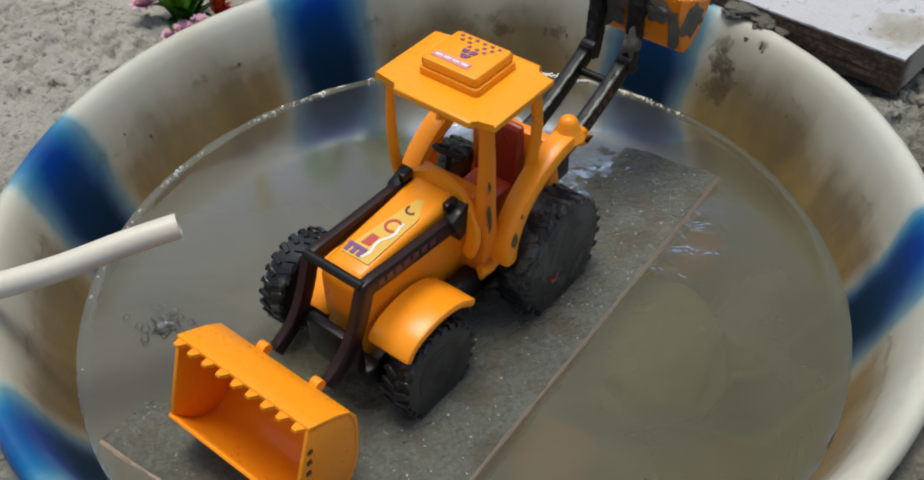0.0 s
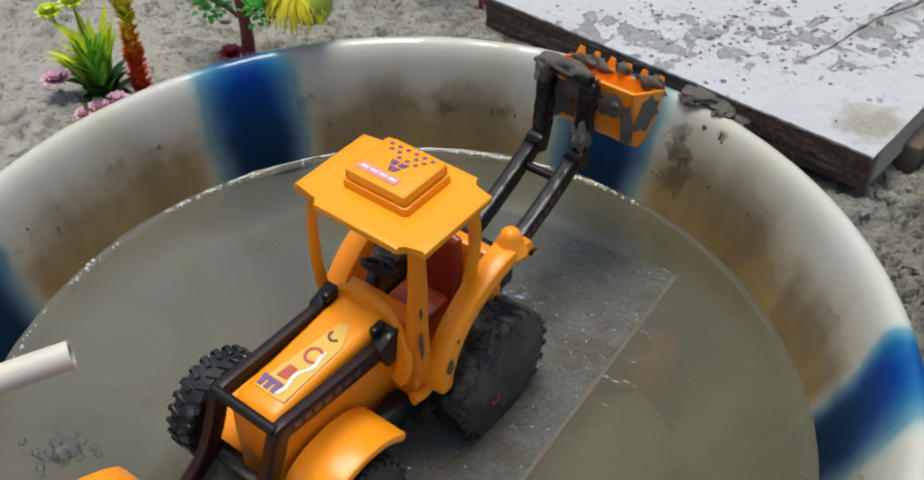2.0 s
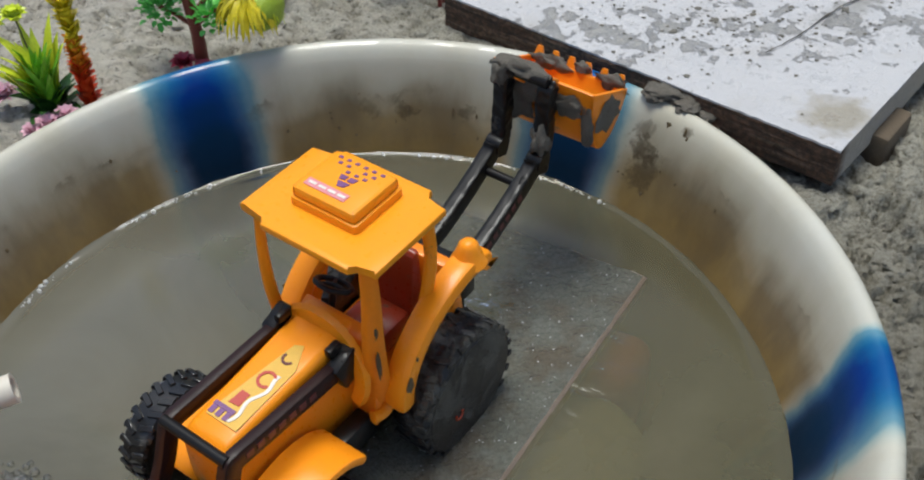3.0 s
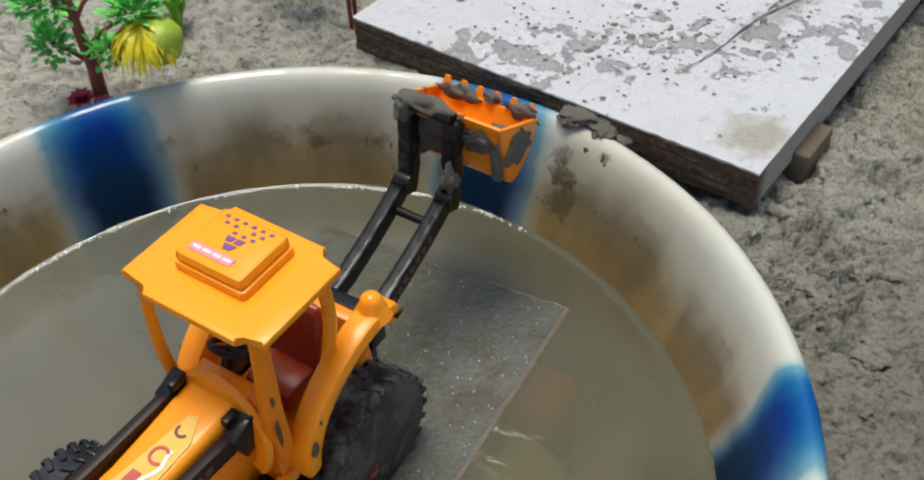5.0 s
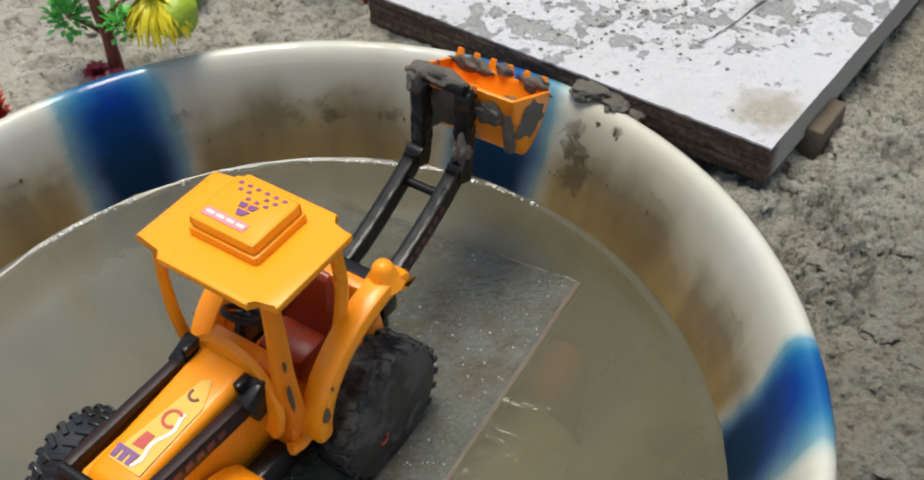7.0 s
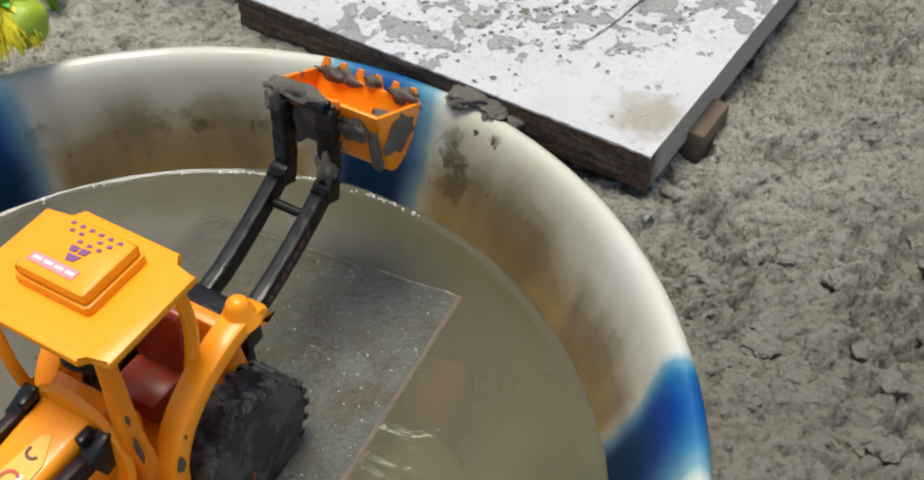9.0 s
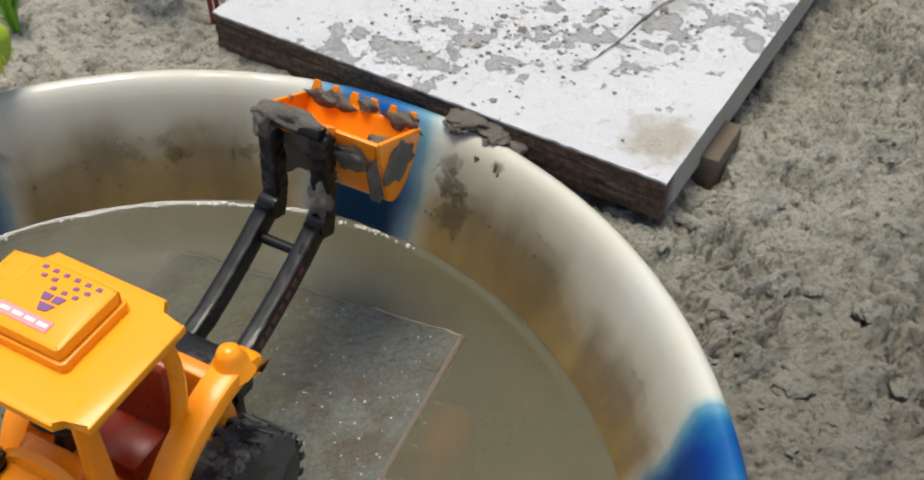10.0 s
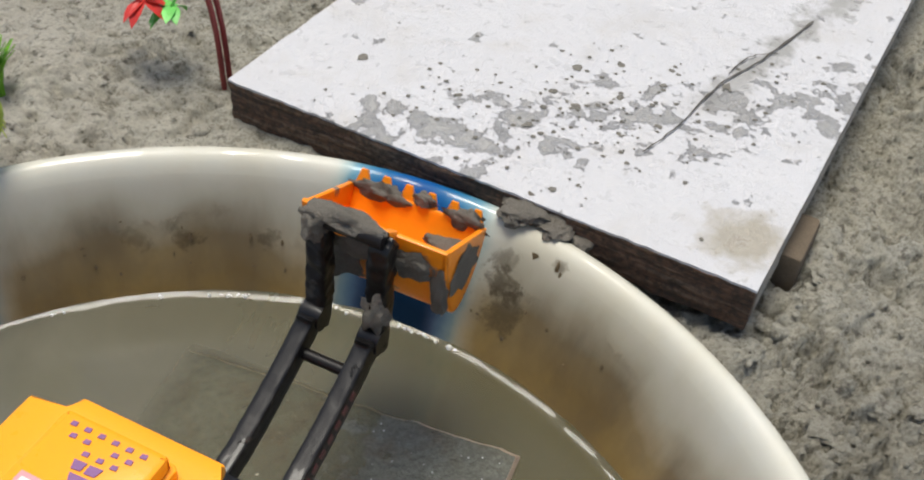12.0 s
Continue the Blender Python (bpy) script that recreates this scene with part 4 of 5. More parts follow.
for x, side in ((-0.031, -1), (0.029, 1)):
    bm = bmesh.new()
    w = 0.0035 if side < 0 else 0.0060
    pts = smooth_line([(x, -0.002, 0.141), (x + side * 0.001, -0.0035, 0.118), (x + side * 0.000, -0.004, 0.092), (x - side * 0.003, 0.000, 0.052)], 4)
    tube(bm, pts, [w * (0.62 + 0.38 * abs(k / (len(pts) - 1) - 0.1)) for k in range(len(pts))], 8, 0.45)
    post = part("front_post", bm, orange if side < 0 else orange_stained, loader)
    if side > 0:
        bm = bmesh.new()
        mud_patch(bm, (x + 0.0030, -0.0050, 0.083), (0.0010, 0.0011, 0.0085), 61, 0.5)
        mud_patch(bm, (x + 0.0030, -0.0046, 0.104), (0.0008, 0.0008, 0.0030), 62, 0.5)
        part("mud_smear", bm, mud_stain, post, "brown mud dried on the cab post")
    bm = bmesh.new()
    pts = smooth_line([(x, 0.036, 0.141), (x + side * 0.001, 0.037, 0.115), (x, 0.032, 0.090), (x - side * 0.001, 0.020, 0.068), (x - side * 0.001, 0.010, 0.052), (x - side * 0.001, 0.000, 0.044), (x - side * 0.002, -0.008, 0.046)], 4)
    tube(bm, pts, 0.0030, 10, 0.75)
    part("rear_post", bm, orange, loader)

bm = bmesh.new()
outline = [(-0.038, -0.006), (-0.023, -0.006), (-0.022, -0.0105), (0.026, -0.0105), (0.027, -0.006), (0.037, -0.006), (0.037, 0.041), (0.026, 0.041), (0.025, 0.047), (-0.024, 0.047), (-0.025, 0.041), (-0.038, 0.041)]
plate(bm, outline, 0.1395, 0.1435, 0.0010)
roof = part("roof", bm, orange_roof, loader, "glossy orange cab roof with stepped corners")
bm = bmesh.new()
plate(bm, [(-0.0190, 0.0065), (0.0150, 0.0065), (0.0165, 0.0080), (0.0165, 0.0370), (0.0150, 0.0385), (-0.0190, 0.0385), (-0.0205, 0.0370), (-0.0205, 0.0080)], 0.1420, 0.1475, 0.0004)
plate(bm, [(-0.0180, 0.0075), (0.0140, 0.0075), (0.0153, 0.0088), (0.0153, 0.0362), (0.0140, 0.0375), (-0.0180, 0.0375), (-0.0193, 0.0362), (-0.0193, 0.0088)], 0.1470, 0.1530, 0.0018)
hatch = part("roof_hatch", bm, orange_roof, roof)
top_z = lambda y: 0.1530
decal(roof, "label_strip", pink, [(-0.0155, 0.0115), (0.0065, 0.0115), (0.0065, 0.0160), (-0.0155, 0.0160)], top_z)
for k in range(4):
    decal(roof, "label_bar", white_print_glint, [(-0.014 + 0.0052 * k, 0.0130), (-0.0100 + 0.0052 * k, 0.0130), (-0.0100 + 0.0052 * k, 0.0145), (-0.014 + 0.0052 * k, 0.0145)], top_z, 0.0006)
for j in range(3):
    for k in range(6 - j):
        x, y = -0.0145 + 0.0046 * k + 0.0023 * j, 0.0330 - 0.0032 * j
        if (j, k) not in ((1, 2), (2, 0)):
            decal(roof, "print_square", purple, [(x, y), (x + 0.0020, y + 0.0002), (x + 0.0018, y + 0.0016), (x + 0.0001, y + 0.0014)], top_z)
for q in ([(-0.0060, 0.0250), (-0.0020, 0.0252), (-0.0022, 0.0225), (-0.0050, 0.0222)], [(-0.0010, 0.0252), (0.0030, 0.0255), (0.0022, 0.0226), (-0.0010, 0.0224)], [(-0.0044, 0.0212), (0.0018, 0.0215), (0.0004, 0.0185), (-0.0028, 0.0180)]):
    decal(roof, "print_square", purple, q, top_z)

# rear fenders with a knob
for side in (-1, 1):
    line = smooth_line([(-0.0015, 0, 0.049), (0.0005, 0, 0.062), (0.010, 0, 0.079), (0.026, 0, 0.092), (0.044, 0, 0.0990), (0.058, 0, 0.1008), (0.0675, 0, 0.0990), (0.0720, 0, 0.0945)], 3)
    poly = ribbon([(q.x, q.z) for q in line], -0.0095)
    bm = bmesh.new()
    xa, xb = sorted((side * 0.0272, side * 0.0405))
    prism(bm, poly, xa, xb, 0.0030)
    fender = part("rear_fender", bm, orange, loader, "orange mudguard over the rear wheel, scuffed with mud")
    bm = bmesh.new()
    lathe(bm, [(0.0090, 0.096), (0.0068, 0.1003), (0.0054, 0.1035), (0.0047, 0.1060), (0.0033, 0.1077), (0.0015, 0.1084), (0.0, 0.1085)], 24, "z", (side * 0.0335, 0.0600, 0))
    part("lamp_knob", bm, orange, fender)
    bm = bmesh.new()
    for k, (y, z, h) in enumerate(((0.0050, 0.0655, 0.0044), (0.0110, 0.0775, 0.0013))):
        mud_patch(bm, (side * 0.0404, y, z), (0.0005, h * 0.5, h), 40 + k, 0.5)
    part("mud_smear", bm, mud_stain, fender, "brown mud left on the mudguard")
# front fenders: a rounded hood over each front wheel
for side in (-1, 1):
    line = smooth_line([(-0.0805, 0, 0.0470), (-0.076, 0, 0.0530), (-0.066, 0, 0.0575), (-0.050, 0, 0.0590), (-0.036, 0, 0.0555), (-0.026, 0, 0.0480)], 3)
    poly = ribbon([(q.x, q.z) for q in line], -0.0050)
    bm = bmesh.new()
    xa, xb = sorted((side * 0.0130, side * 0.0400)) if side > 0 else (-0.036, -0.013)
    prism(bm, poly, xa, xb, 0.0018)
    part("front_fender", bm, orange, loader, "orange mudguard over the front wheel")
# side engine box, steps and tank
for side in (-1, 1):
    bm = bmesh.new()
    rbox(bm, (side * 0.0195, -0.016, 0.036), (0.010, 0.022, 0.014), 0.002)
    part("step", bm, black_muddy, loader)

# front loader arms, crossbar, bucket
for side in (-1, 1):
    x = 0.0153 if side > 0 else -0.0198
    back_z = 0.0840 if side > 0 else 0.0885
    top_at = lambda y: back_z + (0.0888 - back_z) * (-0.016 - y) / 0.064
    line = smooth_line([(-0.016, 0, top_at(-0.016)), (-0.038, 0, top_at(-0.038)), (-0.060, 0, top_at(-0.060)), (-0.0790, 0, 0.0888), (-0.0835, 0, 0.0845), (-0.0900, 0, 0.0690), (-0.0990, 0, 0.0560), (-0.1130, 0, 0.048)], 3)
    poly = ribbon([(q.x, q.z) for q in line], 0.0100 if side > 0 else 0.0085)
    bm = bmesh.new()
    prism(bm, poly, x - 0.0026, x + 0.0026, 0.0008)
    arm = part("loader_arm", bm, arm_mat, loader, "dark plastic loader arm with a worn dark red print")
    for k in range(7 if side > 0 else 0):
        y = -0.070 + 0.0062 * k
        bm = bmesh.new()
        rbox(bm, (x + 0.0026, y, top_at(y) - 0.0050), (0.0006, 0.0040, 0.0036), 0.0001, seg=1)
        part("arm_print", bm, maroon, arm)
    bm = bmesh.new()
    rbox(bm, (x + side * 0.001, -0.010, back_z - 0.006), (0.0075, 0.015, 0.017), 0.0015, Matrix.Rotation(radians(20), 3, "X"))
    rbox(bm, (x - side * 0.003, -0.012, back_z + 0.004), (0.004, 0.008, 0.005), 0.001)
    part("arm_mount", bm, black_muddy, loader)
bm = bmesh.new()
lathe(bm, [(0.0, -0.0185), (0.0026, -0.0185), (0.0026, 0.0185), (0.0, 0.0185)], 14, "x", (-0.0022, -0.0805, 0.0872))
part("arm_crossbar", bm, black, loader)
bm = bmesh.new()
rbox(bm, (0, -0.0885, 0.044), (0.034, 0.006, 0.022), 0.0015)
rbox(bm, (0, -0.083, 0.028), (0.040, 0.010, 0.012), 0.0015)
part("front_bumper", bm, black_muddy, loader)


def bucket(name, material, line, half, teeth_at, tooth, n_teeth, label):
    """A scoop bent out of one plate, with end plates and a toothed lip."""
    bm = bmesh.new()
    pts = smooth_line([(y, 0, z) for y, z in line], 3)
    prism(bm, ribbon([(q.x, q.z) for q in pts], 0.0022), -half, half, 0.0006)
    ob = part(name, bm, material, loader, label)
    for s in (-1, 1):
        bm = bmesh.new()
        a, b = sorted((s * half, s * (half - 0.0024)))
        prism(bm, [(q.x, q.z) for q in pts], a, b, 0.0007)
        part("end_plate", bm, material, ob)
    (ty, tz), (dy, dz) = teeth_at, tooth
    nrm = Vector((-dz, dy)).normalized() * 0.0012
    for k in range(n_teeth):
        xc = -half + (k + 0.5) * 2 * half / n_teeth
        bm = bmesh.new()
        w = half / n_teeth * 0.62
        base = [(xc - w, ty - nrm.x, tz - nrm.y), (xc + w, ty - nrm.x, tz - nrm.y), (xc + w, ty + nrm.x, tz + nrm.y), (xc - w, ty + nrm.x, tz + nrm.y)]
        tip = [(xc - w * 0.45, ty + dy - nrm.x * 0.5, tz + dz - nrm.y * 0.5), (xc + w * 0.45, ty + dy - nrm.x * 0.5, tz + dz - nrm.y * 0.5), (xc + w * 0.45, ty + dy + nrm.x * 0.5, tz + dz + nrm.y * 0.5), (xc - w * 0.45, ty + dy + nrm.x * 0.5, tz + dz + nrm.y * 0.5)]
        f, g = [bm.verts.new(q) for q in base], [bm.verts.new(q) for q in tip]
        bm.faces.new(f[::-1])
        bm.faces.new(g)
        for i in range(4):
            bm.faces.new((f[i], f[(i + 1) % 4], g[(i + 1) % 4], g[i]))
        part("tooth", bm, material, ob)
    return ob


front_bucket = bucket("front_bucket", orange, [(-0.1465, 0.0695), (-0.1235, 0.0570), (-0.1215, 0.0400), (-0.1265, 0.0200), (-0.1380, 0.0105), (-0.1510, 0.0150), (-0.1620, 0.0290)], 0.0440, (-0.1460, 0.0692), (-0.0045, 0.0022), 9, "clean orange toy bucket with a toothed lip")
for side in (-1, 1):
    bm = bmesh.new()
    lathe(bm, [(0.0, side * 0.0205), (0.0032, side * 0.0205), (0.0032, side * 0.0155), (0.0, side * 0.0155)], 14, "x", (0, -0.1180, 0.0545))
    part("bucket_pin", bm, orange, front_bucket)
    bm = bmesh.new()
    for k in range(6):
        rbox(bm, (0.0442, -0.1555 + 0.0015 * k, 0.026 + 0.0062 * k), (0.0008, 0.0030, 0.0026), 0.0002, seg=1)
    if side > 0:
        part("end_print", bm, maroon, front_bucket, "dark printed marks down the bucket's end")
    else:
        bm.free()

# backhoe: two booms, two sticks, bars, bucket
for side, x in ((-1, -0.0135), (1, 0.0125)):
    bm = bmesh.new()
    line = smooth_line([(0.076, 0, 0.058), (0.100, 0, 0.063), (0.128, 0, 0.074), (0.148, 0, 0.084), (0.153, 0, 0.090)], 3)
    prism(bm, ribbon([(q.x, q.z - 0.0055) for q in line], 0.0105), x - 0.0038, x + 0.0038, 0.0011)
    caked(bm, 0.00025, 240.0, 2)
    boom = part("boom", bm, black_muddy, loader, "black plastic boom smeared with mud")
    if side > 0:
        for k in range(7):
            bm = bmesh.new()
            y = 0.096 + 0.0055 * k
            rbox(bm, (x + 0.0038, y, 0.0615 + 0.42 * (y - 0.096)), (0.0006, 0.0036, 0.0036), 0.0001, Matrix.Rotation(radians(22), 3, "X"), 1)
            part("boom_print", bm, maroon, boom)
    bm = bmesh.new()
    line = smooth_line([(0.147, 0, 0.079), (0.1515, 0, 0.092), (0.1530, 0, 0.110), (0.1545, 0, 0.126), (0.1600, 0, 0.1315)], 3)
    prism(bm, ribbon([(q.x, q.z) for q in line], -0.0085), x - 0.0044, x + 0.0044, 0.0012)
    caked(bm, 0.0007, 220.0, 3)
    part("stick", bm, black_muddy, loader, "black plastic dipper stick caked with mud")
    bm = bmesh.new()
    lathe(bm, [(0.0, x - 0.0046), (0.0055, x - 0.0046), (0.0060, x), (0.0055, x + 0.0046), (0.0, x + 0.0046)], 18, "x", (0, 0.1510, 0.0845))
    part("elbow_joint", bm, black_muddy, loader)
for y, z, r in ((0.1375, 0.0765, 0.0026), (0.1575, 0.1310, 0.0036)):
    bm = bmesh.new()
    lathe(bm, [(0.0, -0.0150), (r, -0.0150), (r * 0.92, 0.0), (r, 0.0140), (0.0, 0.0140)], 14, "x", (0, y, z))
    part("boom_crossbar", bm, black, loader)
bm = bmesh.new()
rbox(bm, (0, 0.078, 0.058), (0.040, 0.012, 0.020), 0.002)
rbox(bm, (0, 0.072, 0.068), (0.030, 0.016, 0.010), 0.002)
part("swing_block", bm, black_muddy, loader)
rear_bucket = bucket("rear_bucket", orange_muddy, [(0.1680, 0.1245), (0.1695, 0.1060), (0.1740, 0.0890), (0.1820, 0.0830), (0.1935, 0.0880), (0.2020, 0.0980), (0.2065, 0.1070)], 0.0310, (0.2063, 0.1066), (0.0022, 0.0062), 6, "orange toy digging bucket, half covered in grey mud")
rear_bucket.location.x = 0.003
for x in (-0.008, 0.008):
    bm = bmesh.new()
    prism(bm, [(0.1560, 0.1270), (0.1570, 0.1350), (0.1700, 0.1255), (0.1710, 0.1130)], x - 0.002, x + 0.002, 0.0008)
    part("bucket_lug", bm, orange_muddy, rear_bucket)
bm = bmesh.new()
mud_patch(bm, (0.020, 0.1965, 0.0985), (0.0090, 0.0050, 0.0032), 1, 0.7)
mud_patch(bm, (-0.013, 0.2045, 0.1070), (0.0125, 0.0030, 0.0052), 2, 0.7)
mud_patch(bm, (0.0255, 0.2055, 0.1075), (0.0085, 0.0030, 0.0050), 3, 0.7)
mud_patch(bm, (0.0055, 0.2060, 0.1100), (0.0045, 0.0024, 0.0034), 4, 0.6)
mud_patch(bm, (0.0340, 0.1850, 0.1030), (0.0011, 0.0125, 0.0100), 5, 0.6)
mud_patch(bm, (0.0190, 0.1672, 0.1130), (0.0085, 0.0014, 0.0062), 6, 0.7)
mud_patch(bm, (0.0315, 0.1685, 0.1030), (0.0036, 0.0014, 0.0105), 7, 0.6)
mud_patch(bm, (-0.012, 0.1672, 0.1060), (0.0100, 0.0014, 0.0130), 8, 0.7)
mud_patch(bm, (0.0080, 0.1672, 0.1000), (0.0040, 0.0012, 0.0060), 13, 0.7)
mud_patch(bm, (-0.004, 0.1585, 0.1330), (0.0150, 0.0048, 0.0038), 9, 0.6)
mud_patch(bm, (-0.014, 0.1560, 0.1270), (0.0050, 0.0055, 0.0075), 10, 0.6)
mud_patch(bm, (0.0130, 0.1530, 0.0960), (0.0052, 0.0050, 0.0090), 11, 0.6)
mud_patch(bm, (0.0000, 0.1640, 0.1200), (0.0110, 0.0030, 0.0080), 12, 0.7)
mud_heap = link("mud", bm, mud_dark, angle=70)
mud_heap.matrix_world = loader.matrix_world.copy()
tagged(mud_heap, "grey mud heaped in the toy's rear bucket", "mud")

# ---- board beside the tub ----
BC, E1, E2 = Vector((0.3206, 0.5597)), Vector((-0.747, 0.665)), Vector((0.665, 0.747))
board = thing("board", Matrix.Translation((BC.x, BC.y, 0.0)) @ Matrix(((E1.x, E2.x, 0, 0), (E1.y, E2.y, 0, 0), (0, 0, 1, 0), (0, 0, 0, 1))) @ pose(0, 0, 0.0805, 0, 1.3, 0), "white-faced plywood board with dark rotting edges, smeared with mud", "board")


def build_board():
    lx, ly, th = 0.284, 0.46, 0.0235
    bm = bmesh.new()
    n1, n2 = 90, 140
    pts = [(lx * k / n1, 0.0) for k in range(n1)] + [(lx, ly * k / n2) for k in range(n2)] + [(lx * (1 - k / n1), ly) for k in range(n1)] + [(0.0, ly * (1 - k / n2)) for k in range(n2)]
    layers = [0.0, -0.002, -0.006, -0.010, -0.015, -0.020, -th]
    rings = []
    for li, z in enumerate(layers):
        ring = []
        for x, y in pts:
            k = 0.0016 * noise.noise(Vector((x * 60, y * 60, z * 700))) + 0.0010 * noise.noise(Vector((x * 220, y * 220, z * 900)))
            k *= 0.25 if x == 0.0 else 1.0
            inn = Vector((lx / 2 - x, ly / 2 - y)).normalized()
            ring.append(bm.verts.new((x + inn.x * (k + 0.001), y + inn.y * (k + 0.001), z - 0.0012)))
        rings.append(ring)
    m = len(pts)
    for a, b in zip(rings, rings[1:]):
        for k in range(m):
            bm.faces.new((a[k], a[(k + 1) % m], b[(k + 1) % m], b[k]))
    bm.faces.new(rings[0])
    bm.faces.new(rings[-1][::-1])
    part("plywood_core", bm, ply_mat, board, "dark brown rotting plywood edge", 60)
    bm = bmesh.new()
    nx, ny = 100, 150
    grid = {}
    for i in range(nx + 1):
        for j in range(ny + 1):
            x, y = lx * i / nx, ly * j / ny
            if j == 0:
                y += 0.0016 * abs(noise.noise(Vector((x * 90, 3, 0)))) + 0.0006
            if i == 0:
                x += 0.0004 * abs(noise.noise(Vector((y * 90, 9, 0))))
            grid[i, j] = bm.verts.new((x, y, 0.0005 * fbm(x, y, 60, 3, 3.0)))
    for i in range(nx):
        for j in range(ny):
            bm.faces.new((grid[i, j], grid[i + 1, j], grid[i + 1, j + 1], grid[i, j + 1]))
    rim = [(i, 0) for i in range(nx)] + [(nx, j) for j in range(ny)] + [(i, ny) for i in range(nx, 0, -1)] + [(0, j) for j in range(ny, 0, -1)]
    low = [bm.verts.new(grid[k].co - Vector((0, 0, 0.0013))) for k in rim]
    for k in range(len(rim)):
        bm.faces.new((grid[rim[k]], low[k], low[(k + 1) % len(rim)], grid[rim[(k + 1) % len(rim)]]))
    part("white_face", bm, skin_mat, board, "white board face smeared with grey mud", 60)
    bm = bmesh.new()
    for i, path in enumerate(([(0.043, 0.230), (0.055, 0.174), (0.0666, 0.137), (0.0713, 0.092), (0.078, 0.062)], [(0.050, 0.185), (0.062, 0.172), (0.066, 0.150)])):
        line = [(q.x + 0.0009 * noise.noise(Vector((k * 0.9, i * 5, 1))), q.y) for k, q in enumerate(smooth_line([(x, y, 0) for x, y in path], 7))]
        wd = [(0.0003 + 0.0013 * abs(noise.noise(Vector((k * 0.6, i, 7))))) * (1.0 - 0.7 * k / len(line)) + 0.0002 for k in range(len(line))]
        top = [bm.verts.new((x - w, y, 0.0012)) for (x, y), w in zip(line, wd)]
        bot = [bm.verts.new((x + w, y, 0.0012)) for (x, y), w in zip(line, wd)]
        for k in range(len(line) - 1):
            bm.faces.new((top[k], top[k + 1], bot[k + 1], bot[k]))
    part("crack", bm, mud_wet, board, "dark wet crack across the white face")


build_board()
rng = random.Random(5)
bm = bmesh.new()
for k in range(230):
    t = rng.gauss(0.5, 0.26)
    x, y = 0.215 - 0.20 * t + rng.gauss(0, 0.030), 0.006 + 0.150 * t + rng.gauss(0, 0.028)
    if 0.006 < x < 0.278 and 0.008 < y < 0.30:
        clod(bm, (x, y, 0.0004), rng.uniform(0.0004, 0.0013) * (2.4 if rng.random() < 0.07 else 1), 0.22, k, 2, 0.8)
crumbs = link("mud_crumbs", bm, mud_clod, angle=60)
crumbs.matrix_world = board.matrix_world.copy()
tagged(crumbs, "grey crumbs of mud scattered over the white board", "mud", kind="stuff")
bm = bmesh.new()
rbox(bm, (0, 0, 0), (0.015, 0.036, 0.026), 0.003)
ob = link("wood_block", bm, wood_ply)
ob.matrix_world = pose(0.3680, 0.6095, 0.0490, 0, 0, -41)
tagged(ob, "weathered brown wood block under the white board", "wood block")
bm = bmesh.new()
clod(bm, (0.240, 0.6325, 0.0725), 0.0125, 0.42, 8, 4, 0.5)
clod(bm, (0.2515, 0.6215, 0.0700), 0.0095, 0.45, 9, 4, 0.5)
clod(bm, (0.2600, 0.6120, 0.0680), 0.0060, 0.45, 10, 3, 0.5)
ob = link("mud_lump", bm, mud_dark, angle=60)
tagged(ob, "dark grey mud lump pressed between tub rim and board", "mud")

# ---- loose clods on the mud ----
bm = bmesh.new()
for k in range(1500):
    a = rng.gauss(0.15, 0.55) if k % 3 else rng.uniform(-0.9, 3.3)
    r = 0.258 + abs(rng.gauss(0, 0.13))
    x, y = TUB.x + r * math.cos(a), TUB.y + r * math.sin(a)
    s = rng.uniform(0.0006, 0.0021) * (2.2 if rng.random() < 0.05 else 1)
    clod(bm, (x, y, ground_height(x, y) - s * 0.05), s, 0.55, k, 2 if s > 0.0022 else 1, 0.6)
for k in range(70):
    a, r = rng.gauss(0.05, 0.42), 0.268 + abs(rng.gauss(0, 0.085))
    x, y = TUB.x + r * math.cos(a), TUB.y + r * math.sin(a)
    size = rng.uniform(0.0035, 0.0095)
    clod(bm, (x, y, ground_height(x, y) - size * 0.09), size, 0.26, 300 + k, 3, 0.6)
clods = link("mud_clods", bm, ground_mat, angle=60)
tagged(clods, "loose grey-brown clods of damp mud on the ground", "mud", kind="stuff")

# ---- plastic plants ----


def blade(bm, root, tip, width, bend=0.0, n=6, cup=0.25):
    """A pointed leaf with a folded middle, from root to tip."""
    root, tip = Vector(root), Vector(tip)
    d = tip - root
    side = d.cross(Vector((0, 0, 1)))
    side = side.normalized() if side.length > 1e-6 else Vector((1, 0, 0))
    up = side.cross(d).normalized()
    rows = []
    for i in range(n + 1):
        t = i / n
        w = width * (math.sin(math.pi * min(1, 0.12 + 0.88 * t)) ** 0.8) if t < 1 else 0.0002
        c = root + d * t + up * bend * math.sin(math.pi * t * 0.9) * d.length
        rows.append([bm.verts.new(c - side * w + up * w * cup), bm.verts.new(c), bm.verts.new(c + side * w + up * w * cup), bm.verts.new(c - up * 0.0004)])
    for a, b in zip(rows, rows[1:]):
        for k in ((0, 1), (1, 2), (2, 3), (3, 0)):
            bm.faces.new((a[k[0]], a[k[1]], b[k[1]], b[k[0]]))


